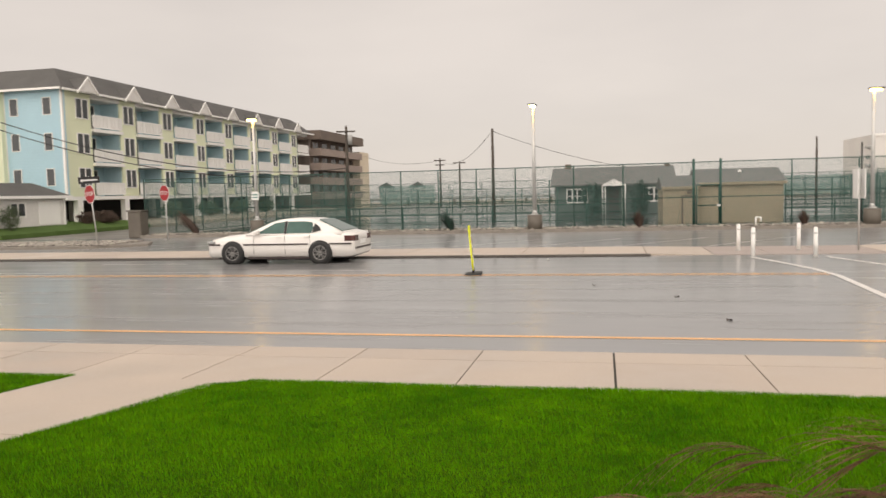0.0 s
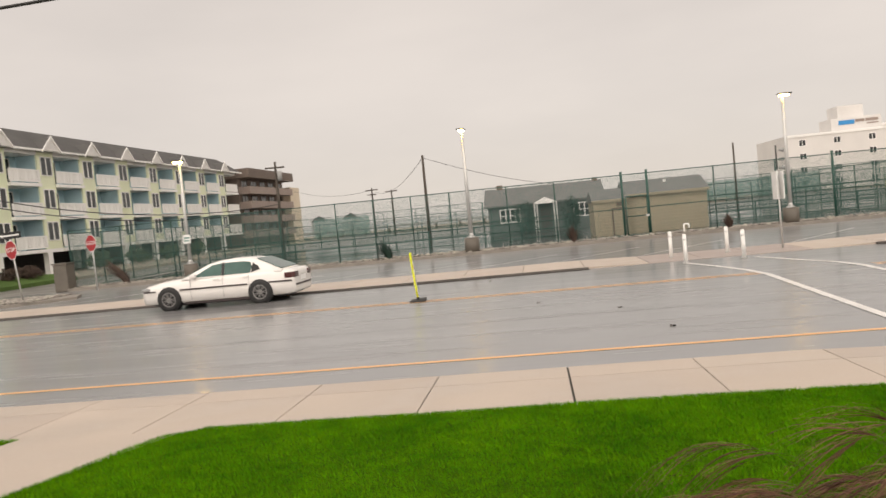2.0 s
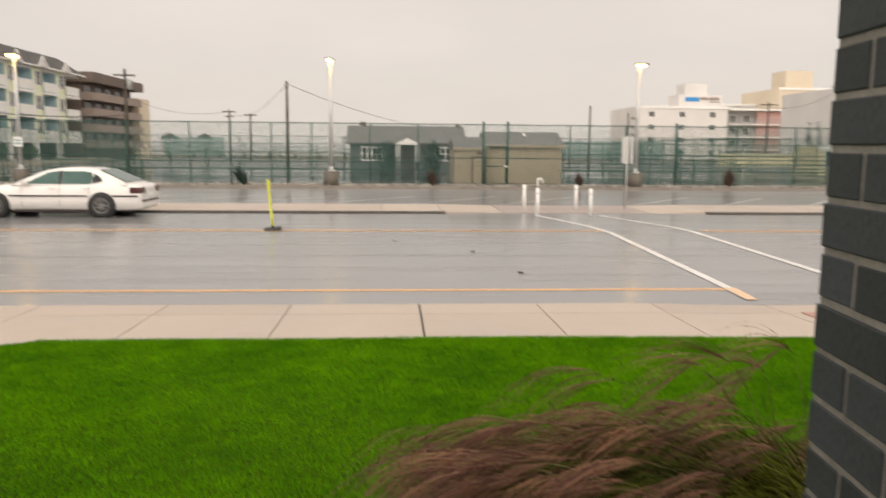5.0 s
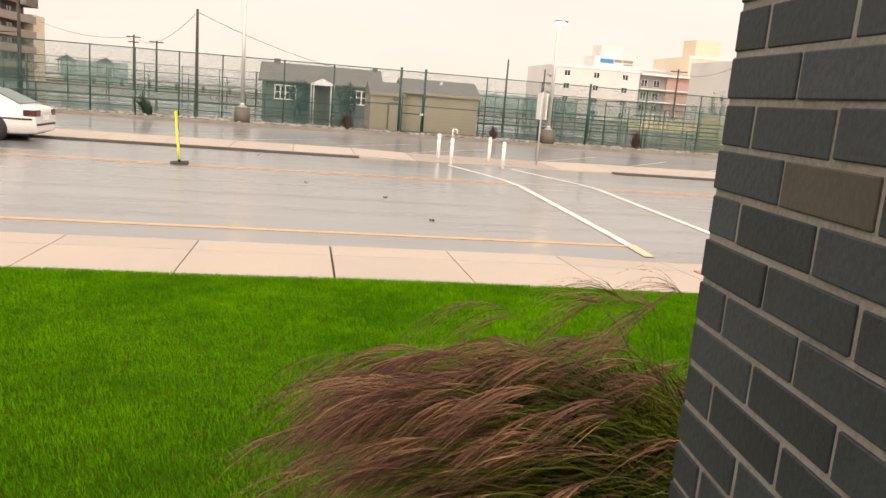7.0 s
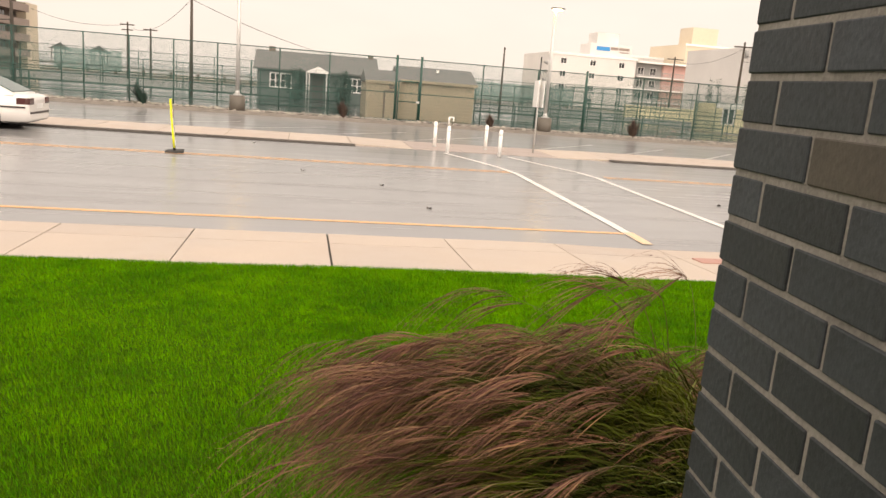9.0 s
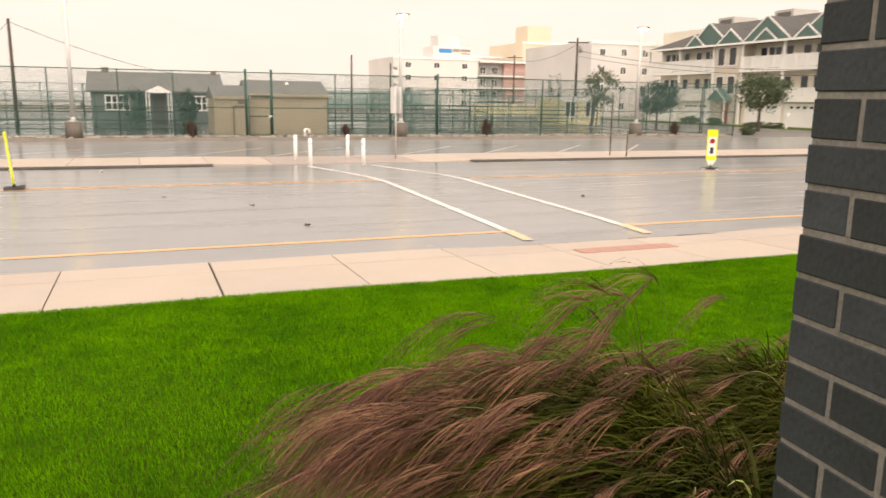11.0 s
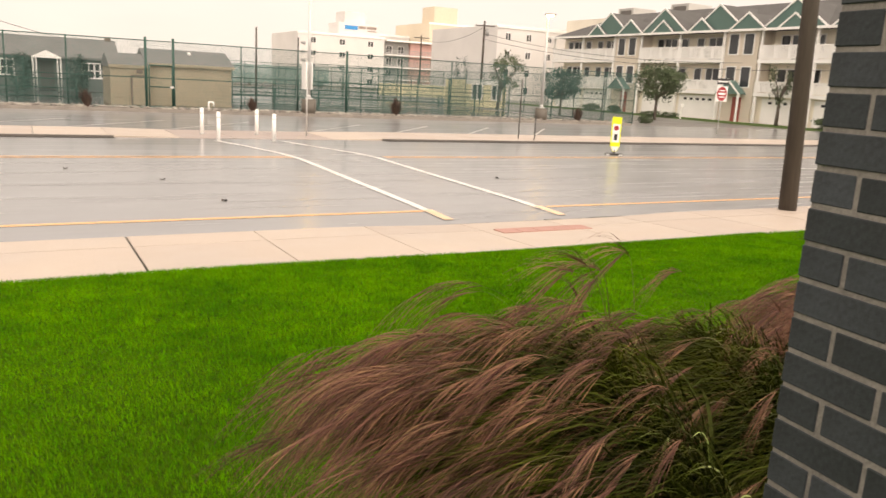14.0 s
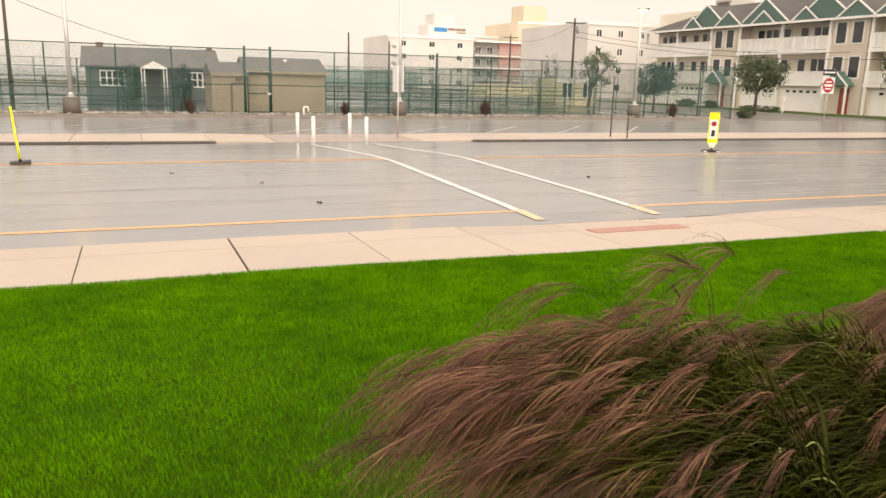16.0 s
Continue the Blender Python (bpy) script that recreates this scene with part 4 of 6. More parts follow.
chain_fence("chain_link_fence", "tall green court fence with windscreen cloth", [-22 + 3.05 * i for i in range(7)], 70.0, 0.0, 2.9, 0.12, 0.006, (0.0, 0.5, 1.0), screen=((-19.5, -14.2, 1.05, 2.75),))
chain_fence("chain_link_fence", "tall green court fence behind the flooded lot", [-3.7, -0.65], 71.0, 0.0, 2.9, 0.12, 0.006, (0.0, 1.0))
chain_fence("chain_link_fence", "tall green court fence with windscreens by the hotels", [8.5 + 3.05 * i for i in range(9)], 70.0, 0.0, 2.9, 0.12, 0.006, (0.0, 0.5, 1.0), screen=((15.9, 25.5, 1.1, 2.7),))
chain_fence("chain_link_fence", "tall green court fence beside the cross street", [20 + 3.05 * i for i in range(5)], 60.0, 0.0, 2.9, 0.12, 0.006, (0.0, 0.5, 1.0))


chain_fence("chain_link_fence", "inner green court fence with level rails", [11.0 + 2.4 * i for i in range(9)], 46.5, 0.0, 2.3, 0.12, 0.005, (0.0, 0.36, 0.7, 1.0))
chain_fence("chain_link_fence", "inner green court fence on the flooded lot", [-20.4 + 2.6 * i for i in range(9)], 57.0, 0.0, 2.2, 0.12, 0.005, (0.0, 0.5, 1.0))
chain_fence("chain_link_fence", "green fence running back between the courts", [41.5 + 2.7 * i for i in range(10)], 19.2, 0.0, 2.6, 0.12, 0.005, (0.0, 0.5, 1.0), along="y")


# ---- poles, lamps ----
def street_lamp(x, turn, label):
    t = thing("street_lamp", label, "street lamp", "parking lamps", at=(x, 37.98, 0.1))
    bm = bmesh.new()
    rod(bm, (0, 0, -0.05), (0, 0, 0.72), 0.36, 0.35, n=20)
    part("pedestal", bm, PEDESTAL, t, "round concrete pedestal", bevel=0.0)
    bm = bmesh.new()
    rod(bm, (0, 0, 0.72), (0, 0, 0.78), 0.2, n=12)
    rod(bm, (0, 0, 0.78), (0, 0, 0.95), 0.13, 0.09, n=12)
    part("base_plate", bm, GALV, t)
    bm = bmesh.new()
    rod(bm, (0, 0, 0.9), (0, 0, 5.95), 0.095, 0.065, n=12)
    part("pole", bm, GALV, t)
    m = pose(0, 0, 5.95, 0, 0, turn)
    bm = bmesh.new()
    box(bm, -0.2, 0.42, -0.16, 0.16, 0.02, 0.075, m)
    box(bm, -0.05, 0.05, -0.05, 0.05, -0.12, -0.072, m)
    h = part("head", bm, DARK_STEEL, t, "flat lamp head", bevel=0.015)
    bm = bmesh.new()
    box(bm, -0.12, 0.3, -0.1, 0.1, -0.07, 0.016, m)
    part("lens", bm, LED, h, "lit warm lens")
    return t


street_lamp(-16.7, 180, "grey lamp post lit warm, with a small sign on it")
street_lamp(-2.2, -100, "grey lamp post lit warm, on a concrete pedestal")
street_lamp(12.75, 0, "tall grey lamp post lit warm beside the fence")
street_lamp(26.9, -30, "grey lamp post near the cross street")
mast = thing("loudspeaker_mast", "slim dark mast with grey loudspeakers in the courts", "mast", at=(14.12, 44.0, 0.0))
bm = bmesh.new()
rod(bm, (0, 0, 0), (0, 0, 4.04), 0.06, 0.045, n=8)
part("pole", bm, DARK_STEEL, mast)
for dz, turn in ((0.25, 20), (0.75, -35), (1.2, 10)):
    m = pose(0.12, -0.06, 4.04 - dz, 0, 0, turn)
    bm = bmesh.new()
    rod(bm, m @ Vector((0, 0, 0)), m @ Vector((0.22, -0.14, -0.04)), 0.05, 0.12, n=12)
    part("horn", bm, GREY_WALL, mast, "grey horn loudspeaker")
sgn = thing("pole_sign", "small white notice strapped to a lamp post", "sign", at=(-16.7, 37.86, 2.1))
boxpart("plate", (-0.2, 0.2, -0.01, 0.01, -0.22, 0.22), SIGN_WHITE, sgn)
boxpart("text_bar", (-0.14, 0.14, -0.016, -0.012, 0.02, 0.1), SCREEN, sgn)
boxpart("text_bar", (-0.14, 0.14, -0.016, -0.012, -0.12, -0.05), SCREEN, sgn)


def utility_pole(x, y, top, r, label, arms=(), lean=0.0, can=False):
    t = thing("utility_pole", label, "utility pole", "utility poles", at=(x, y, -0.03))
    t.rotation_euler = (0, radians(lean), 0)
    bm = bmesh.new()
    rod(bm, (0, 0, 0), (0, 0, top), r, r * 0.6, n=14)
    part("shaft", bm, WOOD_POLE, t)
    for z, w, turn in arms:
        m = pose(0, -r, z, 0, 0, turn)
        bm = bmesh.new()
        box(bm, -w / 2, w / 2, -0.06, 0.06, -0.06, 0.06, m)
        arm = part("crossarm", bm, WOOD_POLE, t)
        for k in (-0.46, -0.25, 0.25, 0.46):
            bm = bmesh.new()
            rod(bm, m @ Vector((w * k, 0, 0.06)), m @ Vector((w * k, 0, 0.2)), 0.04, 0.025, n=8)
            part("insulator", bm, GALV, arm)
    if can:
        bm = bmesh.new()
        rod(bm, (0.35, -0.1, top - 1.6), (0.35, -0.1, top - 0.8), 0.2, n=12)
        part("transformer", bm, GREY_WALL, t, "grey transformer can")
    return t


utility_pole(-6.29, 52.8, 6.3, 0.13, "bare dark wooden pole in the flooded lot")
utility_pole(-20.2, 63.0, 7.9, 0.16, "dark wooden utility pole with a crossarm", ((7.4, 1.6, 10),), can=True)
utility_pole(-20.0, 100, 6.6, 0.16, "far wooden pole with a crossarm", ((6.3, 1.6, 0), (5.7, 1.2, 0)))
utility_pole(-17.4, 100, 6.1, 0.16, "far wooden pole with a short crossarm", ((5.9, 1.6, 0),))
utility_pole(16.0, 60, 5.35, 0.1, "slim dark pole among the courts")
utility_pole(46.4, 77.2, 9.0, 0.17, "dark wooden utility pole by the cross street", ((8.5, 2.2, -20),), can=True)
utility_pole(55, 110, 9.0, 0.16, "far wooden pole by the hotels", ((8.6, 2.4, -10),))
near_pole = utility_pole(12.24, 9.80, 9.5, 0.155, "thick weathered wooden pole standing on the pavement", ((9.0, 2.2, 90),), lean=-3.0)
near_pole.location.z = 0.05


def cable(a, b, sag, r=0.012, label="black overhead cable between wooden poles", n=24):
    bm = bmesh.new()
    a, b = Vector(a), Vector(b)
    pts = [a.lerp(b, i / n) - Vector((0, 0, sag * 4 * (i / n) * (1 - i / n))) for i in range(n + 1)]
    rings = []
    q = (b - a).to_track_quat("Z", "Y")
    for p in pts:
        rings.append([bm.verts.new(p + q @ Vector((r * math.cos(k * 1.2566), r * math.sin(k * 1.2566), 0))) for k in range(5)])
    for u, v in zip(rings, rings[1:]):
        for k in range(5):
            bm.faces.new([u[k], u[(k + 1) % 5], v[(k + 1) % 5], v[k]])
    return whole("overhead_cable", bm, CABLE, label, "cable", group="overhead cables")


cable((12.3, 9.68, 6.3), (-34, 9.78, 6.3), 1.25, 0.022, "thick black cable sagging along the pavement", 40)
cable((12.3, 9.68, 6.55), (-34, 9.78, 6.55), 1.28, 0.012, "thin black cable sagging along the pavement", 40)
cable((-20.2, 62.8, 4.3), (-41.6, 42, 9.26), 2.0, 0.034, "thick black cable sagging past the apartment building")
cable((-20.2, 62.8, 3.95), (-41.65, 42, 8.75), 2.05, 0.034, "thick black cable sagging past the apartment building")
cable((-35.6, 116, 8.0), (-19.9, 100, 6.3), 0.8, 0.02)
cable((-6.29, 52.8, 6.1), (-19.5, 100, 6.0), 1.0, 0.016)
cable((-6.29, 52.8, 6.1), (3.0, 65, 3.72), 0.3, 0.016)
cable((46.4, 77.0, 7.6), (54.7, 48, 5.0), 0.8, 0.02)
cable((46.4, 77.0, 7.0), (54.7, 34, 4.6), 1.2, 0.02)
cable((46.4, 77.0, 8.4), (55, 110, 8.4), 1.0, 0.02)

# ---- the brick pier at the house corner ----
pier = thing("brick_pier", "dark slate brick pier with pale mortar joints", "brick pier", kind="structure")
pier.matrix_world = Matrix.Translation((1.437, 1.711, 0)) @ Matrix.Rotation(radians(-5.5), 4, "Z")
PZ, PITCH, PW, PL = 1.9175, 0.0677, 0.51, 1.22
boxpart("mortar_core", (0.0035, PW - 0.0035, -PL + 0.0035, -0.0035, 0.05, PZ + PITCH * 14), MORTAR, pier, "pale recessed mortar")
bm = bmesh.new()
box(bm, -0.046, 0.046, -0.1875, 0.0, -0.0288, 0.0288)
STRETCHER = mesh_of("brick", bm, BRICK, 0.0018)
bm = bmesh.new()
box(bm, -0.046, 0.046, -0.0865, 0.0, -0.0288, 0.0288)
HEADER = mesh_of("brick", bm, BRICK, 0.0018)
bm = bmesh.new()
box(bm, -0.046, 0.046, -0.1875, 0.0, -0.0288, 0.0288)
BROWN_STRETCHER = mesh_of("brick", bm, BROWN_BRICK, 0.0018)
bm = bmesh.new()
box(bm, 0.102, PW, -0.092, 0.0, -0.0288, 0.0288)
END_BRICK = mesh_of("brick", bm, BRICK, 0.0018)
brng = random.Random(5)
for r in range(-13, 26):
    z = PZ - PITCH * (r + 0.5)
    y, full = 0.0, r % 2 == 0
    while y > -PL + 0.1:
        first = y == 0.0
        me = HEADER if first and not full else STRETCHER
        if r == 0 and not first and y > -0.25:
            me = BROWN_STRETCHER
        ob = new("brick", me)
        ob.parent = pier
        ob.location = (0.046 + brng.uniform(-0.0015, 0.0015), y - brng.uniform(0, 0.002), z + brng.uniform(-0.001, 0.001))
        ob.rotation_euler = (brng.uniform(-0.004, 0.004), 0, brng.uniform(-0.006, 0.006))
        y -= 0.0965 if me is HEADER else 0.1975
    ob = new("brick", END_BRICK)
    ob.parent = pier
    ob.location = (0, brng.uniform(-0.002, 0), z)
wb = thing("wall_box", "white wall-mounted box with a black rim on the bricks", "wall box")
wb.matrix_world = pier.matrix_world @ Matrix.Translation((0, -0.50, 1.455))
boxpart("case", (-0.05, 0.0, -0.09, 0.09, -0.14, 0.075), WHITE, wb, bevel=0.008)
boxpart("rim", (-0.056, 0.0, -0.1, 0.1, 0.076, 0.088), BLACK, wb, "black top rim", bevel=0.003)
boxpart("rim", (-0.056, 0.0, 0.091, 0.1, -0.14, 0.0755), BLACK, wb, "black side rim")

# the house behind the camera
boxpart("wall_south", (-9, 4.5, -2.9, -2.5, 0, 3.4), DARK_BRICK_WALL, None)
tagged(bpy.data.objects["wall_south"], "plain dark wall of the house", "wall", kind="structure")
boxpart("porch_floor", (-2.6, 1.36, -2.49, 1.2, 0.2, 0.39), KERB, None)
tagged(bpy.data.objects["porch_floor"], "plain concrete porch floor", "floor", kind="structure")


# ---- the white saloon car ----
CAR_WHITE = mat("white_car_paint", (0.80, 0.775, 0.74), (0.76, 0.735, 0.70), rough=0.25, grain=3, stain=0.6, bump=0, coat=0.6)
CAR_SILVER = mat("silver_car_paint", (0.50, 0.52, 0.52), rough=0.3, grain=3, bump=0, coat=0.5)
CAR_GLASS = mat("tinted_car_glass", (0.05, 0.125, 0.105), (0.025, 0.07, 0.06), rough=0.05, grain=1.2, stain=1.6, bump=0)
TRIM = mat("dark_trim", (0.035, 0.022, 0.02), rough=0.45)
TYRE = mat("tyre_rubber", (0.022, 0.022, 0.022), (0.014, 0.014, 0.014), rough=0.7, grain=60)
ALLOY = mat("alloy_wheel", (0.27, 0.265, 0.255), (0.18, 0.175, 0.17), rough=0.35, metal=0.7, grain=15)
TAIL = mat("tail_light_red", (0.085, 0.02, 0.02), (0.06, 0.015, 0.015), rough=0.2, grain=6, bump=0, coat=0.5)
HEADLIGHT = mat("headlight_lens", (0.34, 0.34, 0.33), (0.22, 0.22, 0.22), rough=0.08, grain=8, bump=0, coat=0.5)


def loft(bm, sections):
    rings = [[bm.verts.new(p) for p in s] for s in sections]
    for a, b in zip(rings, rings[1:]):
        for i in range(len(a)):
            j = (i + 1) % len(a)
            f = bm.faces.new([a[i], a[j], b[j], b[i]])
            f.smooth = True
    bm.faces.new(rings[0][::-1])
    bm.faces.new(rings[-1])
    bmesh.ops.recalc_face_normals(bm, faces=bm.faces[:])


def mirrored(half):
    return half + [(x, -y, z) for x, y, z in half[::-1]]


def lathe(bm, profile, n, axis_m):
    rings = [[bm.verts.new(axis_m @ Vector((r * math.cos(a), d, r * math.sin(a)))) for a in (2 * math.pi * i / n for i in range(n))] for r, d in profile]
    for p, q in zip(rings, rings[1:]):
        for i in range(n):
            f = bm.faces.new([p[i], p[(i + 1) % n], q[(i + 1) % n], q[i]])
            f.smooth = True


def saloon_car(label, paint_mat, at, turn):
    car = thing("saloon_car", label, "car", at=at)
    car.rotation_euler = (0, 0, radians(turn))
    st = [(-2.50, .64, .28, .60, .63), (-2.47, .75, .21, .67, .71), (-2.34, .84, .20, .74, .80), (-1.95, .90, .19, .82, .895), (-1.2, .925, .19, .885, .96),
          (-.85, .925, .19, .90, .99), (0, .93, .19, .92, .97), (1.0, .93, .19, .945, .99), (1.6, .92, .19, .95, 1.0), (2.15, .90, .2, .925, .975),
          (2.44, .87, .22, .90, .945), (2.52, .83, .25, .84, .89), (2.545, .78, .30, .74, .78)]
    bm = bmesh.new()
    secs = []
    for x, w, zb, zs, zt in st:
        zm = zb + (zs - zb) * 0.42
        secs.append(mirrored([(x, w * .80, zb), (x, w * .95, zb + .05), (x, w * .995, zm), (x, w * .985, zs - .10), (x, w * .94, zs - .015), (x, w * .80, zt - .015), (x, w * .45, zt + .005)]))
    loft(bm, secs)
    body = part("body", bm, paint_mat, car)
    bm = bmesh.new()
    secs = []
    for x, zt in ((-1.28, .955), (-.88, 1.15), (-.46, 1.345), (-.12, 1.415), (.3, 1.44), (.65, 1.425), (.95, 1.38), (1.45, 1.2), (2.05, .985)):
        s = max(0.0, (zt - .05 - .93) / .43)
        secs.append(mirrored([(x, .87, .90), (x, .86, .935), (x, .86 - .2 * s, max(.94, zt - .05)), (x, .80 - .2 * s, max(.95, zt - .012)), (x, .35, zt)]))
    loft(bm, secs)
    cabin = part("cabin", bm, paint_mat, car, "white roof and pillars")

    def on_side(x, s, side, off):
        return Vector((x, side * (.862 - .2 * s + off), .938 + .43 * s))
    for side in (-1, 1):
        for nm, poly in (("front_window", [(-.93, .06), (-.05, .06), (-.05, .90), (-.36, .80)]), ("rear_window", [(.04, .06), (.82, .06), (.88, .45), (.82, .82), (.6, .90), (.04, .90)]), ("quarter_light", [(.86, .08), (1.14, .24), (1.06, .5), (.90, .76)])):
            bm = bmesh.new()
            a = [bm.verts.new(on_side(x, s, side, 0.012)) for x, s in poly]
            b = [bm.verts.new(on_side(x, s, side, -0.01)) for x, s in poly]
            bm.faces.new(a)
            for i in range(len(a)):
                bm.faces.new([a[i], a[(i + 1) % len(a)], b[(i + 1) % len(a)], b[i]])
            bmesh.ops.recalc_face_normals(bm, faces=bm.faces[:])
            part(nm, bm, CAR_GLASS if nm != "quarter_light" else BLACK, cabin, "green-tinted side glass" if nm != "quarter_light" else "dark quarter light")
        bm = bmesh.new()
        a = [on_side(x, s, side, 0.009) for x, s in ((-.04, .02), (.03, .02), (.03, .93), (-.04, .93))]
        bm.faces.new([bm.verts.new(p) for p in a])
        part("door_pillar", bm, BLACK, cabin, "black door pillar")
        for x0, x1 in ((-2.36, -2.06), (-1.34, .74), (1.49, 2.46)):
            bm = bmesh.new()
            box(bm, x0, x1, *sorted((side * .90, side * (.945 if abs(x0) < 2 and x1 < 2 else .925))), .60, .645)
            part("side_moulding", bm, TRIM, car, "dark side moulding")
        for x in (-.27, .62):
            bm = bmesh.new()
            box(bm, x, x + .17, *sorted((side * .915, side * .95)), .83, .865)
            part("door_handle", bm, paint_mat, car)
        bm = bmesh.new()
        box(bm, -.96, -.80, *sorted((side * .86, side * 1.02)), .95, 1.07)
        part("wing_mirror", bm, paint_mat, car, bevel=0.025)
        for x in (-1.0, 0.0, .80):
            bm = bmesh.new()
            box(bm, x - .003, x + .003, *sorted((side * .90, side * .9315)), .30, .90)
            part("door_seam", bm, GREY_WALL, car)
        bm = bmesh.new()
        prism(bm, [(x, side * y) for x, y in ((2.16, .893), (2.44, .865), (2.525, .822), (2.555, .76), (2.555, .45), (2.3, .45))], "z", .70, .87)
        bmesh.ops.recalc_face_normals(bm, faces=bm.faces[:])
        part("tail_light", bm, TAIL, car, "dark red wraparound tail light")
        bm = bmesh.new()
        box(bm, -2.46, -2.22, *sorted((side * .45, side * .868)), .63, .735)
        part("headlight", bm, HEADLIGHT, car, "clear headlight", bevel=0.03)
        # Dark trim-coloured box stands for the shadow below the doors.
        bm = bmesh.new()
        box(bm, -1.2, .85, *sorted((side * .80, side * .905)), .165, .23)
        part("sill", bm, TRIM, car, "dark strip painting the shadow under the sill")
        for hx in (-1.70, 1.11):
            m = Matrix.Translation((hx, side * .8, .33)) @ (Matrix() if side < 0 else Matrix.Rotation(math.pi, 4, "Z"))
            # Solid black disc paints the dark hollow of the arch; the body is uncut.
            bm = bmesh.new()
            lathe(bm, [(.01, -.142), (.36, -.142), (.372, -.12), (.372, .1)], 28, m)
            arch = part("wheel_arch", bm, BLACK, car, "black wheel arch opening")
            bm = bmesh.new()
            lathe(bm, [(.20, -.155), (.225, -.165), (.29, -.168), (.322, -.15), (.33, -.11), (.33, .05), (.30, .08), (.0, .08)], 28, m)
            wheel = part("wheel", bm, TYRE, car, "black tyre")
            bm = bmesh.new()
            lathe(bm, [(.0, -.16), (.05, -.162), (.06, -.15), (.075, -.148)], 16, m)
            lathe(bm, [(.188, -.15), (.20, -.16), (.215, -.165), (.22, -.155)], 28, m)
            for k in range(7):
                for d in (-.10, .10):
                    a = 2 * math.pi * k / 7 + d
                    p, q = m @ Vector((.05 * math.cos(a), -.152, .05 * math.sin(a))), m @ Vector((.2 * math.cos(a + d * .6), -.158, .2 * math.sin(a + d * .6)))
                    rod(bm, p, q, .014, .011, n=5)
            part("rim", bm, ALLOY, wheel, "spoked alloy rim")
    for (xa, za, wa), (xb, zb, wb), nm in (((-1.24, .98, .74), (-.50, 1.335, .59), "windscreen"), ((1.98, 1.015, .72), (.99, 1.372, .585), "rear_windscreen")):
        bm = bmesh.new()
        d = -0.014 if nm == "windscreen" else 0.014
        v = [bm.verts.new(p) for p in ((xa + d, -wa, za + .012), (xa + d, wa, za + .012), (xb + d, wb, zb + .012), (xb + d, -wb, zb + .012))]
        u = [bm.verts.new((p.co.x, p.co.y, p.co.z - .02)) for p in v]
        bm.faces.new(v)
        for i in range(4):
            bm.faces.new([v[i], v[(i + 1) % 4], u[(i + 1) % 4], u[i]])
        part(nm, bm, CAR_GLASS, cabin, "tinted windscreen glass")
    boxpart("plate_panel", (2.535, 2.55, -.26, .26, .58, .72), SIGN_WHITE, car, "plain pale plate")
    boxpart("bumper_strip", (2.50, 2.565, -.74, .74, .44, .50), TRIM, car, "dark bumper strip", bevel=0.01)
    boxpart("underbody", (-2.2, 2.2, -.7, .7, .16, .24), BLACK, car)
    done = set()
    for ob in car.children_recursive:
        if ob.name.split(".")[0] in ("wheel", "rim", "wheel_arch") or ob.data in done:
            continue
        done.add(ob.data)
        for v in ob.data.vertices:
            x = v.co.x
            v.co.x = -1.7 + (x + 1.7) * 1.15 if x < -1.7 else (1.11 + (x - 1.11) * 0.725 if x > 1.11 else x)
            v.co.z *= 0.95
    return car


saloon_car("white saloon car parked at the kerb, wet", CAR_WHITE, (-8.27, 23.06, 0.0), 0)
saloon_car("silver saloon car parked beyond the courts", CAR_SILVER, (37.7, 65.0, 0.0), 25)


# ---- signs, bollards, street things ----
def text_part(words, size, m, material, parent, label):
    cu = bpy.data.curves.new("lettering", "FONT")
    cu.body, cu.size, cu.align_x, cu.align_y, cu.extrude = words, size, "CENTER", "CENTER", 0.002
    cu.materials.append(material)
    ob = new("lettering", cu)
    ob.parent = parent
    ob.matrix_local = m
    return tagged(ob, label)


def octagon(r):
    return [(r * math.cos(math.pi / 8 + i * math.pi / 4), r * math.sin(math.pi / 8 + i * math.pi / 4)) for i in range(8)]


def post(parent, h, r=0.03, material=GALV):
    bm = bmesh.new()
    rod(bm, (0, 0, 0), (0, 0, h), r, n=8)
    return part("post", bm, material, parent)


def stop_sign(at, zc, turn, lean, arrow=False):
    t = thing("stop_sign", "red octagonal stop sign on a steel post" + (" under a one-way plate" if arrow else ""), "stop sign", "stop signs", at=at)
    t.rotation_euler = (Matrix.Rotation(radians(lean), 3, "Y") @ Matrix.Rotation(radians(turn), 3, "Z")).to_euler()
    post(t, zc + (0.8 if arrow else 0.4), 0.032)
    for nm, r, d0, d1, mm in (("rim", 0.44, -0.05, -0.035, SIGN_WHITE), ("face", 0.41, -0.056, -0.05, RED_SIGN)):
        bm = bmesh.new()
        prism(bm, [(x, zc + z) for x, z in octagon(r)], "y", d0, d1)
        part(nm, bm, mm, t, "red face" if nm == "face" else "white rim")
    text_part("STOP", 0.27, pose(0, -0.062, zc, 90, 0, 0), SIGN_WHITE, t, "white lettering")
    if arrow:
        one_way(t, zc + 0.63, 72)
    return t


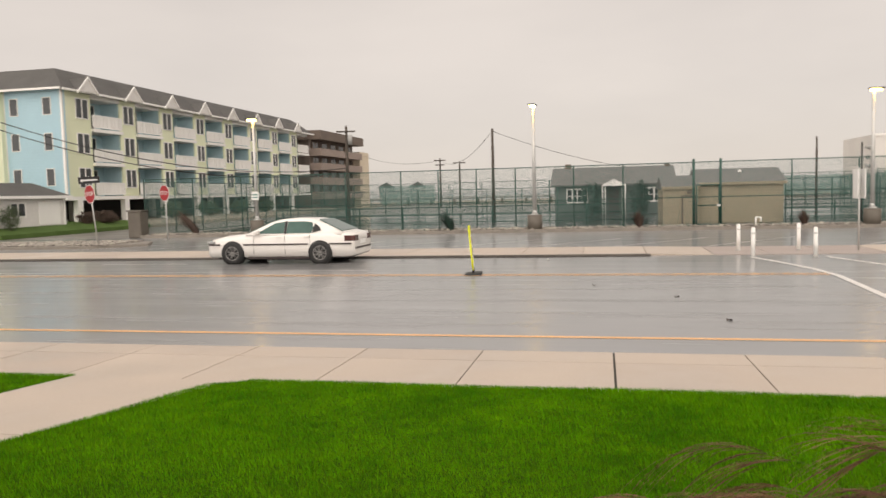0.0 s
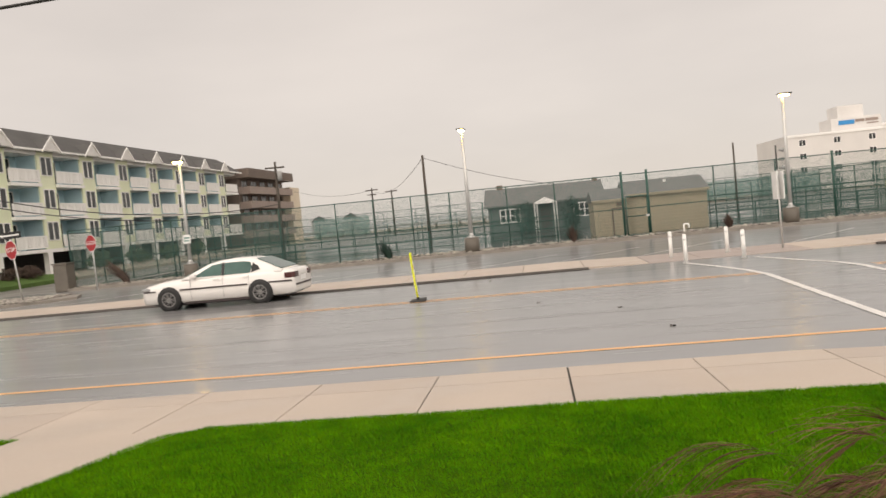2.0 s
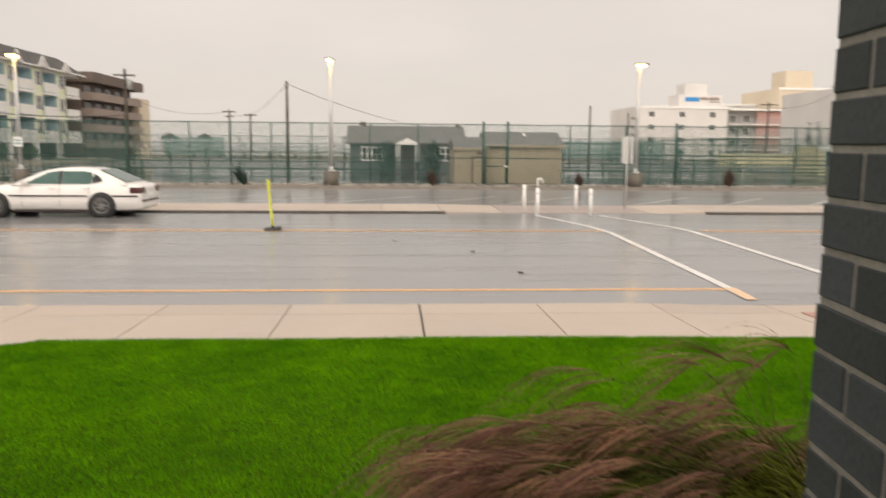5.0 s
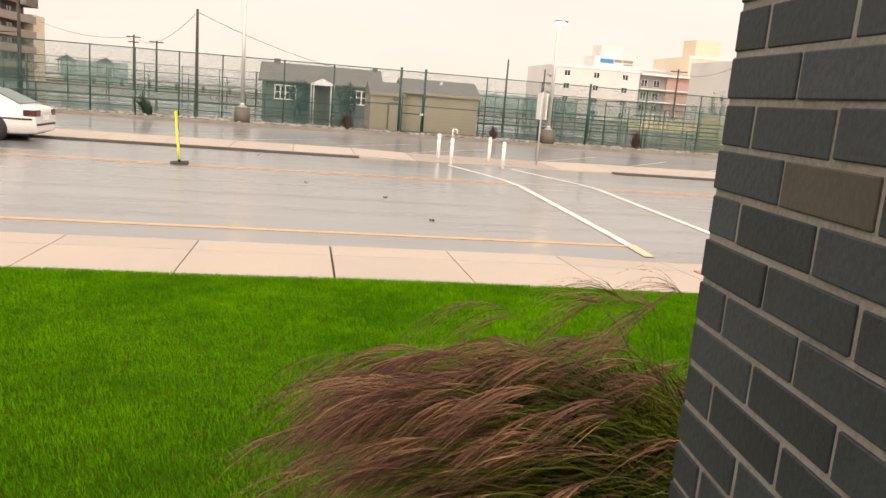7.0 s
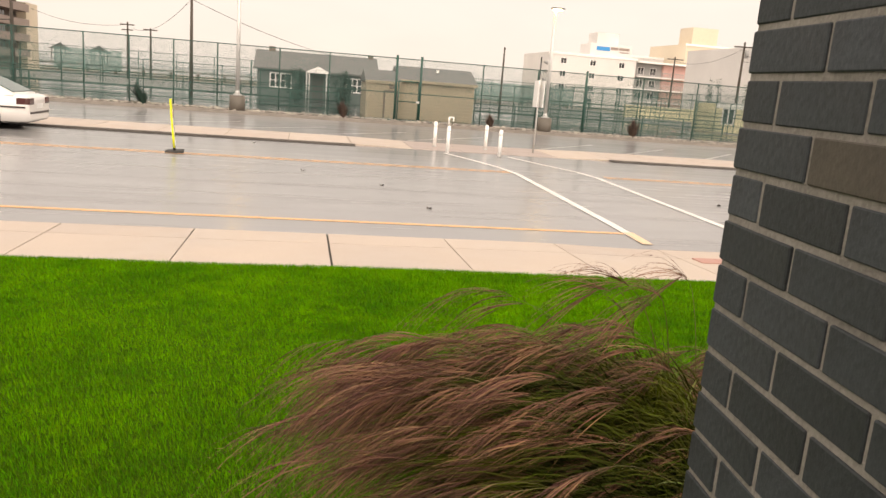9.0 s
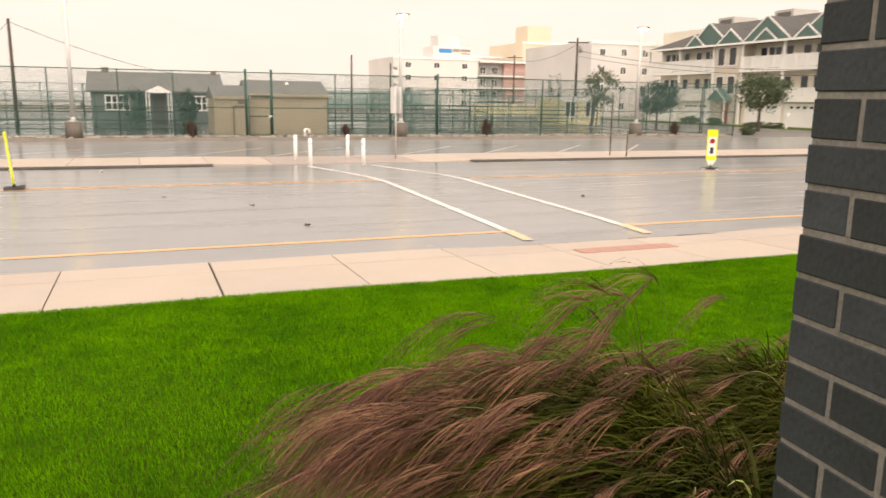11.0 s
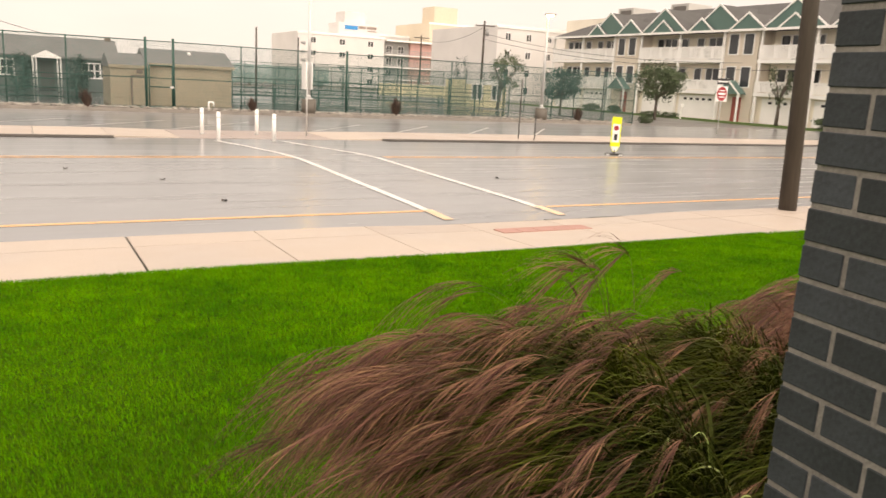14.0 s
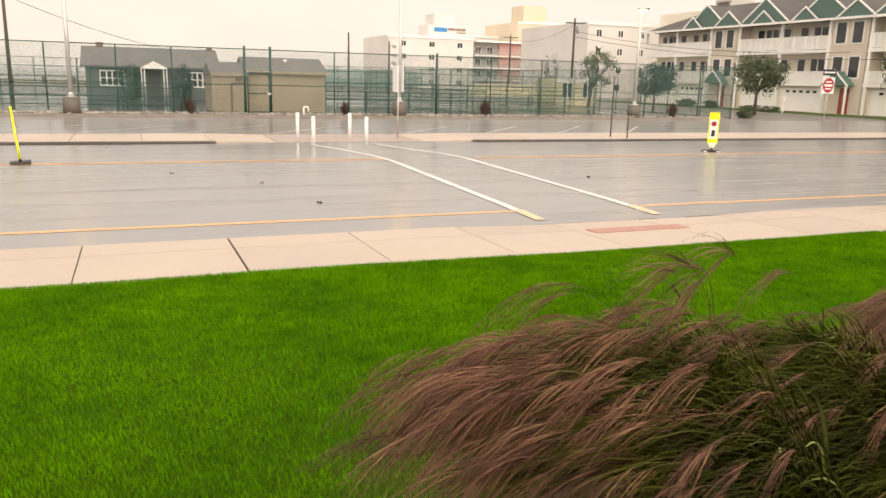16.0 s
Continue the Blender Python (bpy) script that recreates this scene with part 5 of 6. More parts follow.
def one_way(t, z, twist=0.0):
    m = Matrix.Rotation(radians(twist), 4, "Z")
    bm = bmesh.new()
    box(bm, -0.45, 0.45, -0.05, -0.035, z - 0.15, z + 0.15)
    bm.transform(m)
    part("one_way_plate", bm, BLACK, t, "black one-way plate")
    bm = bmesh.new()
    prism(bm, [(-0.38, z), (-0.27, z + 0.085), (-0.27, z + 0.035), (0.36, z + 0.035), (0.36, z - 0.035), (-0.27, z - 0.035), (-0.27, z - 0.085)], "y", -0.056, -0.0505)
    bm.transform(m)
    part("arrow", bm, SIGN_WHITE, t, "white arrow")


stop_sign((-21.45, 31.5, 0.1), 2.27, -23, -5.5, True)
stop_sign((-20.7, 36.0, 0.0), 2.36, -25, -0.6)

dne = thing("no_entry_sign", "white square no-entry sign with a red disc", "road sign", at=(33.05, 30.3, 0.0))
dne.rotation_euler = (0, 0, radians(-40))
post(dne, 3.0, 0.03)
dne.scale = (0.68, 0.68, 1.0)
boxpart("plate", (-0.4, 0.4, -0.05, -0.035, 1.78, 2.58), SIGN_WHITE, dne, "white plate")
bm = bmesh.new()
prism(bm, [(0.37 * math.cos(a), 2.18 + 0.37 * math.sin(a)) for a in (2 * math.pi * i / 24 for i in range(24))], "y", -0.056, -0.0505)
part("disc", bm, RED_SIGN, dne, "red disc")
boxpart("bar", (-0.27, 0.27, -0.061, -0.0565, 2.125, 2.235), SIGN_WHITE, dne, "white bar")
boxpart("text_bar", (-0.2, 0.2, -0.061, -0.0565, 2.32, 2.38), SIGN_WHITE, dne)
boxpart("text_bar", (-0.2, 0.2, -0.061, -0.0565, 1.98, 2.04), SIGN_WHITE, dne)
one_way(dne, 2.82)


def crossing_sign(at, turn, lean, label):
    t = thing("crossing_sign", label, "road sign", "in-street crossing signs", at=at)
    t.rotation_euler = (0, radians(lean), radians(turn))
    bm = bmesh.new()
    prism(bm, [(-0.30, 0.0), (0.30, 0.0), (0.24, 0.045), (-0.24, 0.045)], "y", -0.2, 0.2)
    base = part("base", bm, BLACK, t, "black rubber base")
    for s in (-0.2, 0.2):
        boxpart("base_mark", (s - 0.06, s + 0.06, -0.21, -0.202, 0.008, 0.035), SIGN_WHITE, base)
    bm = bmesh.new()
    rod(bm, (0, 0, 0.05), (0, 0, 0.16), 0.03, n=8)
    part("hinge", bm, BLACK, t)
    bm = bmesh.new()
    prism(bm, [(-0.05, 0.10), (0.05, 0.10), (0.15, 0.28), (0.15, 1.2), (-0.15, 1.2), (-0.15, 0.28)], "y", -0.02, 0.02)
    part("panel", bm, SIGN_YELLOW, t, "fluorescent yellow panel")
    for sd in (-1, 1):
        lo, hi = sorted((sd * 0.0205, sd * 0.026))
        boxpart("legend", (-0.115, 0.115, lo, hi, 0.40, 0.98), SIGN_WHITE, t, "white legend panel")
        lo2, hi2 = sorted((sd * 0.0265, sd * 0.03))
        bm = bmesh.new()
        prism(bm, [(x * 0.19, 0.85 + z * 0.19) for x, z in octagon(0.42)], "y", lo2, hi2)
        part("stop_mark", bm, RED_SIGN, t, "small red octagon")
        boxpart("text_bar", (-0.05, 0.05, lo2, hi2, 0.47, 0.66), BLACK, t, "dark pictogram bar")
        bm = bmesh.new()
        prism(bm, [(-0.04, 0.11), (0.04, 0.11), (0.13, 0.27), (-0.13, 0.27)], "y", lo, hi)
        part("tip", bm, SIGN_WHITE, t, "white tip")
    return t


crossing_sign((-2.05, 19.13, 0.0), -82, 0, "yellow in-street crossing sign seen edge-on, leaning")
bpy.data.objects["crossing_sign"].rotation_euler = (radians(4.5), 0, radians(-84))
crossing_sign((16.8, 19.78, 0.0), -38, 0, "yellow in-street crossing sign with a white legend")

for x, y in ((5.09, 25.48), (5.12, 23.3), (6.81, 25.5), (6.665, 23.05)):
    t = thing("bollard", "white plastic bollard at the crossing ramp", "bollard", "crossing bollards", at=(x, y, 0.0))
    bm = bmesh.new()
    rod(bm, (0, 0, 0), (0, 0, 0.80), 0.056, n=14)
    rod(bm, (0, 0, 0.80), (0, 0, 0.825), 0.056, 0.036, n=14)
    part("tube", bm, WHITE, t)
    bm = bmesh.new()
    rod(bm, (0, 0, 0.64), (0, 0, 0.72), 0.059, n=14)
    part("band", bm, SIGN_WHITE, t, "reflective band")
    bm = bmesh.new()
    rod(bm, (0, 0, 0), (0, 0, 0.03), 0.1, 0.085, n=14)
    part("foot", bm, GREY_WALL, t)

ps = thing("parking_sign", "white back-to-back parking sign plates on a post", "road sign", at=(8.42, 25.35, 0.0))
post(ps, 2.42, 0.028, GALV)
for dx in (-0.1, 0.1):
    bm = bmesh.new()
    box(bm, dx - 0.012, dx + 0.012, -0.23, 0.23, 1.52, 2.38)
    part("plate", bm, SIGN_WHITE, ps)
for x, y, h in ((16.75, 25.2, 2.2), (17.0, 24.5, 0.9), (32.3, 39.0, 2.6)):
    t = thing("sign_post", "thin bare steel sign post", "post", "thin posts", at=(x, y, 0.02))
    post(t, h, 0.025, DARK_STEEL)
    boxpart("cap", (-0.03, 0.03, -0.03, 0.03, h, h + 0.02), DARK_STEEL, t)
pipe = thing("standpipe", "white bent standpipe beside the fence", "pipe", at=(7.95, 37.75, 0.1))
for a, b in (((-0.11, 0, 0), (-0.11, 0, 0.42)), ((-0.11, 0, 0.42), (0.11, 0, 0.42)), ((0.11, 0, 0.42), (0.11, 0, 0.22))):
    bm = bmesh.new()
    rod(bm, a, b, 0.035, n=8)
    part("pipe_length", bm, WHITE, pipe)
ub = thing("utility_pedestal", "weathered grey concrete pedestal by the fence end", "pedestal", at=(-23.6, 37.9, 0.0))
bm = bmesh.new()
box(bm, -0.38, 0.38, -0.38, 0.38, 0, 1.42)
part("block", bm, PEDESTAL, ub, bevel=0.04)
boxpart("cap", (-0.42, 0.42, -0.42, 0.42, 1.421, 1.5), PEDESTAL, ub)
dump = thing("dumpster", "dark green steel dumpster beyond the courts", "dumpster", at=(47.6, 106.0, -0.02))
bm = bmesh.new()
prism(bm, [(-0.7, 0.0), (0.7, 0.0), (0.9, 1.5), (-0.9, 1.7)], "x", -1.0, 1.0)
part("bin", bm, GREEN_STEEL, dump)
boxpart("lid", (-1.05, 1.05, -0.95, 0.95, 1.701, 1.76), BLACK, dump)
mb = thing("mailbox", "white mailbox on a white post", "mailbox", at=(50.5, 50.2, 0.0))
boxpart("post", (-0.06, 0.06, -0.06, 0.06, 0, 1.0), WHITE, mb)
boxpart("box", (-0.22, 0.22, -0.14, 0.14, 1.0, 1.3), WHITE, mb, bevel=0.03)
LITTER = mat("dead_leaf", (0.05, 0.035, 0.025), rough=0.6)
for i, (x, y) in enumerate(((0.86, 16.9), (2.35, 15.2), (2.87, 12.7), (-0.5, 22.8), (9.2, 14.8))):
    bm = bmesh.new()
    ring = [bm.verts.new((0.045 * math.cos(a) * (1 + 0.3 * math.sin(3 * a + i)), 0.04 * math.sin(a), 0.012 + 0.02 * math.cos(2 * a + i))) for a in (2 * math.pi * k / 9 for k in range(9))]
    mid = bm.verts.new((0, 0, 0.006))
    for k in range(9):
        bm.faces.new([ring[k], ring[(k + 1) % 9], mid])
    ob = whole("fallen_leaf", bm, WHITE if i == 3 else LITTER, "scrap of white paper on the wet road" if i == 3 else "dark fallen leaf lying on wet ground", "litter" if i == 3 else "leaf", group="litter")
    ob.location = (x, y, 0.002 if 10.1 < y else 0.06)


# ---- plants ----
def fast_mesh(name, verts, faces, material):
    """Verts n x 3 and faces m x 3, as arrays."""
    me = bpy.data.meshes.new(name)
    me.vertices.add(len(verts))
    me.vertices.foreach_set("co", np.asarray(verts, np.float32).ravel())
    me.loops.add(faces.size)
    me.loops.foreach_set("vertex_index", faces.astype(np.int32).ravel())
    me.polygons.add(len(faces))
    me.polygons.foreach_set("loop_start", np.arange(0, faces.size, 3, dtype=np.int32))
    me.update(calc_edges=True)
    me.materials.append(material)
    return me


def leafy(name, centre, radii, count, size, material, parent, seed, shape=0.6, label=""):
    """A crown of small leaves crowded into clumps, with gaps between."""
    rng = np.random.default_rng(seed)
    k = max(6, count // 60)
    clump = rng.normal(size=(k, 3))
    clump *= (rng.uniform(0.35, 1.0, (k, 1)) ** shape) / np.linalg.norm(clump, axis=1, keepdims=True)
    which = rng.integers(0, k, count)
    p = clump[which] + rng.normal(scale=0.15, size=(count, 3))
    p = p * np.array(radii) + np.array(centre)
    d1, d2 = rng.normal(size=(count, 3)), rng.normal(size=(count, 3))
    d1 *= size * rng.uniform(0.6, 1.4, (count, 1)) / np.linalg.norm(d1, axis=1, keepdims=True)
    d2 *= size * 0.55 / np.linalg.norm(d2, axis=1, keepdims=True)
    v = np.stack([p - d1, p + d2, p + d1, p - d2], 1).reshape(-1, 3)
    i = np.arange(count)[:, None] * 4
    f = np.concatenate([i + [0, 1, 2], i + [0, 2, 3]])
    ob = new(name, fast_mesh(name, v, f, material))
    ob.parent = parent
    return tagged(ob, label)


def tree(at, h, crown_r, seed, label, material=LEAF, count=5200, lean=0.0):
    t = thing("tree", label, "tree", "street trees", at=at)
    rng = random.Random(seed)
    bm = bmesh.new()
    rod(bm, (0, 0, -0.1), (lean * 0.5, 0, h * 0.45), h * 0.032, h * 0.02, n=9)
    for k in range(8):
        a = 2 * math.pi * k / 8 + rng.uniform(-0.3, 0.3)
        z0 = h * rng.uniform(0.32, 0.45)
        rod(bm, (lean * 0.4, 0, z0), (lean + crown_r * 0.75 * math.cos(a), crown_r * 0.75 * math.sin(a), h * rng.uniform(0.6, 0.88)), h * 0.014, h * 0.004, n=6)
    part("trunk", bm, BARK, t, "brown trunk and limbs")
    leafy("crown", (lean, 0, h * 0.68), (crown_r, crown_r, h * 0.32), count, h * 0.022, material, t, seed)
    return t


tree((43.5, 46.0, 0.0), 4.3, 1.9, 11, "small street tree with a round olive crown")
tree((36.2, 48.5, 0.0), 3.4, 1.5, 12, "small round green street tree behind the fence", TEAL_LEAF)
tree((53.2, 42.5, 0.0), 4.8, 1.1, 13, "thin sparse street tree before the townhouses", LEAF, 700)
tree((35.6, 56.5, 0.0), 4.7, 1.5, 14, "wind-bent leafy tree by the yellow house", LEAF, 1500, 0.7)

def bush(at, r, h, seed, label, material, count=2400):
    t = thing("bush", label, "bush", "bushes", at=at)
    bm = bmesh.new()
    for k in range(5):
        a = k * 1.26
        rod(bm, (0, 0, -0.05), (r * 0.5 * math.cos(a), r * 0.5 * math.sin(a), h * 0.6), 0.025, 0.01, n=5)
    part("stems", bm, BARK, t)
    leafy("foliage", (0, 0, h * 0.5), (r, r, h * 0.5), count, min(r, h) * 0.085, material, t, seed)
    return t


for i, x in enumerate((0.2, 3.75)):
    bush((x, 59.8, 0.0), 0.78, 2.5, 15 + i, "clipped dark green shrub beside the portico", TEAL_LEAF, 3000)
bush((-32.85, 39.3, 0.4), 0.5, 1.65, 21, "small upright green conifer before the annex", LEAF)
for i, (x, y) in enumerate(((-33.3, 46.7), (-33.2, 48.4), (-33.3, 49.1))):
    bush((x, y, 0.5), 0.62, 0.85, 22 + i, "rounded reddish brown bush on the verge", DRY_LEAF)
for i, (x, y) in enumerate(((-33.8, 58), (-33.8, 64), (-33.8, 70), (-33.9, 76))):
    bush((x, y, 0.55), 0.9, 1.3, 26 + i, "dark green bush before the car port", LEAF)
bush((42.0, 74, 0.0), 0.9, 4.6, 31, "tall dark column of ivy by the road", TEAL_LEAF, 1400)
for i, (x, y, r, h) in enumerate(((50.2, 53.5, 1.2, 0.9), (50.4, 51.6, 1.0, 0.8), (51, 63, 1.0, 1.2), (51.5, 60, 0.9, 1.1), (37.5, 40.5, 0.6, 0.9), (51.5, 36.5, 1.3, 1.6))):
    bush((x, y, 0.0), r * 0.85, h * 0.6, 32 + i, "dark rounded shrub before the townhouses", LEAF)


def spiky(at, r, h, seed, lean, label, material):
    """A tuft of stiff strap leaves, blown over to one side."""
    t = thing("strip_plant", label, "shrub", "stone strip plants", at=at)
    rng = np.random.default_rng(seed)
    n, seg = 260, 4
    a, out = rng.uniform(0, 6.283, n), rng.uniform(0.1, 1.0, n)
    L = h * rng.uniform(0.7, 1.25, n)
    s = np.linspace(0, 1, seg + 1)[None, :]
    bx = r * 0.3 * out * np.cos(a)
    by = r * 0.3 * out * np.sin(a)
    x = bx[:, None] + (r * out * np.cos(a))[:, None] * s + lean * s**1.5 * L[:, None]
    y = by[:, None] + (r * out * np.sin(a))[:, None] * s
    z = L[:, None] * (s - 0.28 * out[:, None] * s**2)
    w = 0.022 * (1 - s * 0.85)
    px, py = -np.sin(a)[:, None] * w, np.cos(a)[:, None] * w
    v = np.stack([np.stack([x + px, y + py, z], -1), np.stack([x - px, y - py, z], -1)], 2).reshape(-1, 3)
    base = (np.arange(n) * (seg + 1) * 2)[:, None, None] + (np.arange(seg) * 2)[None, :, None]
    f = np.concatenate([(base + np.array([0, 1, 3])).reshape(-1, 3), (base + np.array([0, 3, 2])).reshape(-1, 3)])
    ob = new("leaves", fast_mesh("leaves", v, f, material))
    ob.parent = t
    bm = bmesh.new()
    rod(bm, (0, 0, -0.05), (lean * 0.12, 0, h * 0.3), r * 0.35, r * 0.22, n=9)
    part("stump", bm, BARK, t)
    return t


spiky((-20.2, 37.95, 0.12), 0.42, 1.15, 41, -0.75, "brown wind-blown shrub leaning in the stones", DRY_LEAF)
spiky((-6.35, 37.95, 0.12), 0.38, 0.85, 42, -0.35, "dark spiky plant leaning in the stones", TEAL_LEAF)
spiky((2.7, 37.9, 0.12), 0.28, 0.72, 43, -0.08, "dark spiky plant among grey stones", DRY_LEAF)
spiky((9.95, 37.95, 0.12), 0.26, 0.62, 44, -0.1, "small dark plant among grey stones", DRY_LEAF)
spiky((17.5, 37.95, 0.12), 0.36, 0.85, 45, 0.0, "dark rounded plant among grey stones", DRY_LEAF)
spiky((29.6, 37.95, 0.12), 0.36, 0.8, 46, 0.0, "dark rounded plant at the fence end", DRY_LEAF)

# ---- lawn blades ----
GRASS = mat("lawn_blade", (0.13, 0.33, 0.001), (0.045, 0.165, 0.0008), rough=0.85, grain=5, stain=1.1, island=0.38, bump=0)
GRASS.node_tree.nodes["Principled BSDF"].inputs["Specular IOR Level"].default_value = 0.08


def lawn_blades(name, x0, x1, y0, y1, count, seed, label, tall=1.0, keep=None):
    rng = np.random.default_rng(seed)
    x, y = rng.uniform(x0, x1, count), rng.uniform(y0, y1, count)
    if keep is not None:
        ok = keep(x, y)
        x, y = x[ok], y[ok]
    n = len(x)
    z = 0.085 + np.maximum(0.0, 8.2 - y) * 0.028 - 0.006
    patch = 0.5 + 0.5 * np.sin(1.7 * x + 2.1 * np.sin(0.9 * y)) * np.sin(1.3 * y + 0.7 * x)
    h = rng.uniform(0.018, 0.042, n) * (0.8 + 0.35 * patch) * tall
    a, lean = rng.uniform(0, 6.283, n), rng.uniform(0.1, 0.75, n) * h
    w = rng.uniform(0.0016, 0.0030, n) * (1 + np.maximum(0, y - 4) * 0.16)
    px, py = -np.sin(a) * w, np.cos(a) * w
    tip = np.stack([x + lean * np.cos(a) - 0.15 * h, y + lean * np.sin(a), z + h], -1)
    v = np.stack([np.stack([x + px, y + py, z], -1), np.stack([x - px, y - py, z], -1), tip], 1).reshape(-1, 3)
    f = np.arange(3 * n).reshape(-1, 3)
    return tagged(new(name, fast_mesh(name, v, f, GRASS)), label, "grass", kind="stuff")


def right_keep(x, y):
    return (y < 8.2 - 0.1 * np.clip((x - 2.5) / 2.0, 0, 1)) & (x > path_right(y) + 0.01) & ((x > -2.6) | (y < 7.95 + (x + 2.93) * 0.55))


lawn_blades("lawn_grass", -4.6, 9.5, 2.2, 8.2, 1150000, 61, "dense bright green mown lawn, wet", keep=right_keep)
lawn_blades("lawn_grass", 9.5, 24, 3.0, 8.1, 260000, 62, "bright green mown lawn by the wooden pole", 1.1)
lawn_blades("lawn_grass", -9.5, -4.65, 4.0, 8.2, 190000, 63, "green lawn beyond the garden path", keep=lambda x, y: x < path_left(y) - 0.01)


# ---- fountain grass ----
BLADE = mat("fountain_grass_leaf", (0.085, 0.095, 0.004), (0.012, 0.019, 0.001), rough=0.7, grain=6, stain=2, island=0.5, bump=0)
BLADE.node_tree.nodes["Principled BSDF"].inputs["Specular IOR Level"].default_value = 0.15
PALE_BLADE = mat("pale_leaf_blade", (0.42, 0.46, 0.16), (0.18, 0.26, 0.05), rough=0.4, grain=6, island=0.35, bump=0)
STALK = mat("fountain_grass_stalk", (0.16, 0.13, 0.04), (0.08, 0.065, 0.018), rough=0.5, grain=6, island=0.4, bump=0)
PLUME = mat("fountain_grass_plume", (0.27, 0.122, 0.07), (0.07, 0.03, 0.017), rough=0.75, grain=10, stain=2.5, island=0.5, bump=0)
MULCH = mat("dark_mulch", (0.03, 0.022, 0.016), (0.012, 0.009, 0.007), rough=0.9, grain=25, bump=0.8, depth=0.03)


def arcs(root, crest, tip, seg):
    """Bent lines from root over crest down to tip: n x (seg+1) x 3."""
    s = np.linspace(0, 1, seg + 1)[None, :, None]
    return (1 - s)**2 * root[:, None] + 2 * s * (1 - s) * crest[:, None] + s**2 * tip[:, None]


def blown(rng, n, near, far, low, high, width, lift, seg, root_r=0.3, lag=0.4):
    """Lines rooted round the origin whose tips a wind has carried to -x, between near and far; the further, the lower."""
    a, r = rng.uniform(0, 6.283, n), root_r * np.sqrt(rng.uniform(0, 1, n))
    u, v = rng.uniform(0, 1, n), rng.uniform(-1, 1, n)
    root = np.stack([r * np.cos(a), 0.72 * width * v + 0.35 * r * np.sin(a), 0 * a], -1)
    dome = np.sqrt(np.maximum(0.05, 1 - 0.72 * v**2))
    x = near + (far - near) * u
    z = (low + (high - low) * np.sqrt(rng.uniform(0, 1, n))) * dome * (1 - 0.06 * u**2)
    tip = np.stack([x, width * v + rng.normal(scale=0.05, size=n), z], -1)
    crest = np.stack([root[:, 0] + lag * (x - root[:, 0]), root[:, 1] + 0.55 * (tip[:, 1] - root[:, 1]), z + lift * rng.uniform(0.6, 1.4, n) * (0.5 + u)], -1)
    return arcs(root, crest, tip, seg)


def ribbons(p, width, rng):
    """Flat tapering ribbons along the lines."""
    n, k, _ = p.shape
    t = np.gradient(p, axis=1)
    side = np.cross(t, rng.normal(size=(n, 1, 3)) * 0.5 + np.array([0, 0, 1.0]))
    side /= np.linalg.norm(side, axis=-1, keepdims=True) + 1e-9
    s = np.linspace(0, 1, k)
    w = (width * rng.uniform(0.6, 1.4, n))[:, None] * np.minimum(1.0, 0.5 + 2 * s) * (1 - 0.93 * s**2)
    v = np.stack([p + side * w[..., None], p - side * w[..., None]], 2).reshape(-1, 3)
    b = (np.arange(n) * k * 2)[:, None, None] + (np.arange(k - 1) * 2)[None, :, None]
    f = np.concatenate([(b + np.array([0, 1, 3])).reshape(-1, 3), (b + np.array([0, 3, 2])).reshape(-1, 3)])
    return v, f


def plume_fingers(p, per, rng, k0, length):
    """The long combed fingers of each plume, sweeping on from the stalk and drooping: (n * per) x 8 x 3."""
    n, k, _ = p.shape
    u = rng.uniform(k0, 0.995, (n, per)) * (k - 1)
    i = np.minimum(u.astype(int), k - 2)
    fr = (u - i)[..., None]
    rows = np.arange(n)[:, None]
    q = (p[rows, i] * (1 - fr) + p[rows, i + 1] * fr).reshape(-1, 3)
    t = (p[rows, i + 1] - p[rows, i]).reshape(-1, 3)
    t /= np.linalg.norm(t, axis=-1, keepdims=True) + 1e-9
    fan = np.repeat(rng.normal(scale=0.12, size=(n, 3)), per, axis=0)
    d = t + fan + rng.normal(scale=0.11, size=q.shape)
    d /= np.linalg.norm(d, axis=-1, keepdims=True)
    L = (np.repeat(length * rng.uniform(0.75, 1.2, n), per) * rng.uniform(0.7, 1.15, n * per))[:, None, None]
    s = np.linspace(0, 1, 8)[None, :, None]
    droop = np.repeat(rng.uniform(0.35, 1.05, n), per)[:, None, None]
    return q[:, None] + L * (d[:, None] * s + np.array([-0.2, -0.03, -0.85]) * droop * s**2.6)


def fuzz(p, per, rng, length):
    """Short hairs lying along the fingers."""
    n, k, _ = p.shape
    i = rng.integers(0, k - 1, (n, per))
    fr = rng.uniform(0, 1, (n, per, 1))
    rows = np.arange(n)[:, None]
    q = p[rows, i] * (1 - fr) + p[rows, i + 1] * fr
    t = p[rows, i + 1] - p[rows, i]
    t /= np.linalg.norm(t, axis=-1, keepdims=True) + 1e-9
    d = t + rng.normal(scale=0.3, size=q.shape)
    side = np.cross(d, rng.normal(size=q.shape))
    side *= 0.0008 / (np.linalg.norm(side, axis=-1, keepdims=True) + 1e-9)
    v = np.stack([q + side, q - side, q + d * length], 2).reshape(-1, 3)
    return v, np.arange(len(v)).reshape(-1, 3)


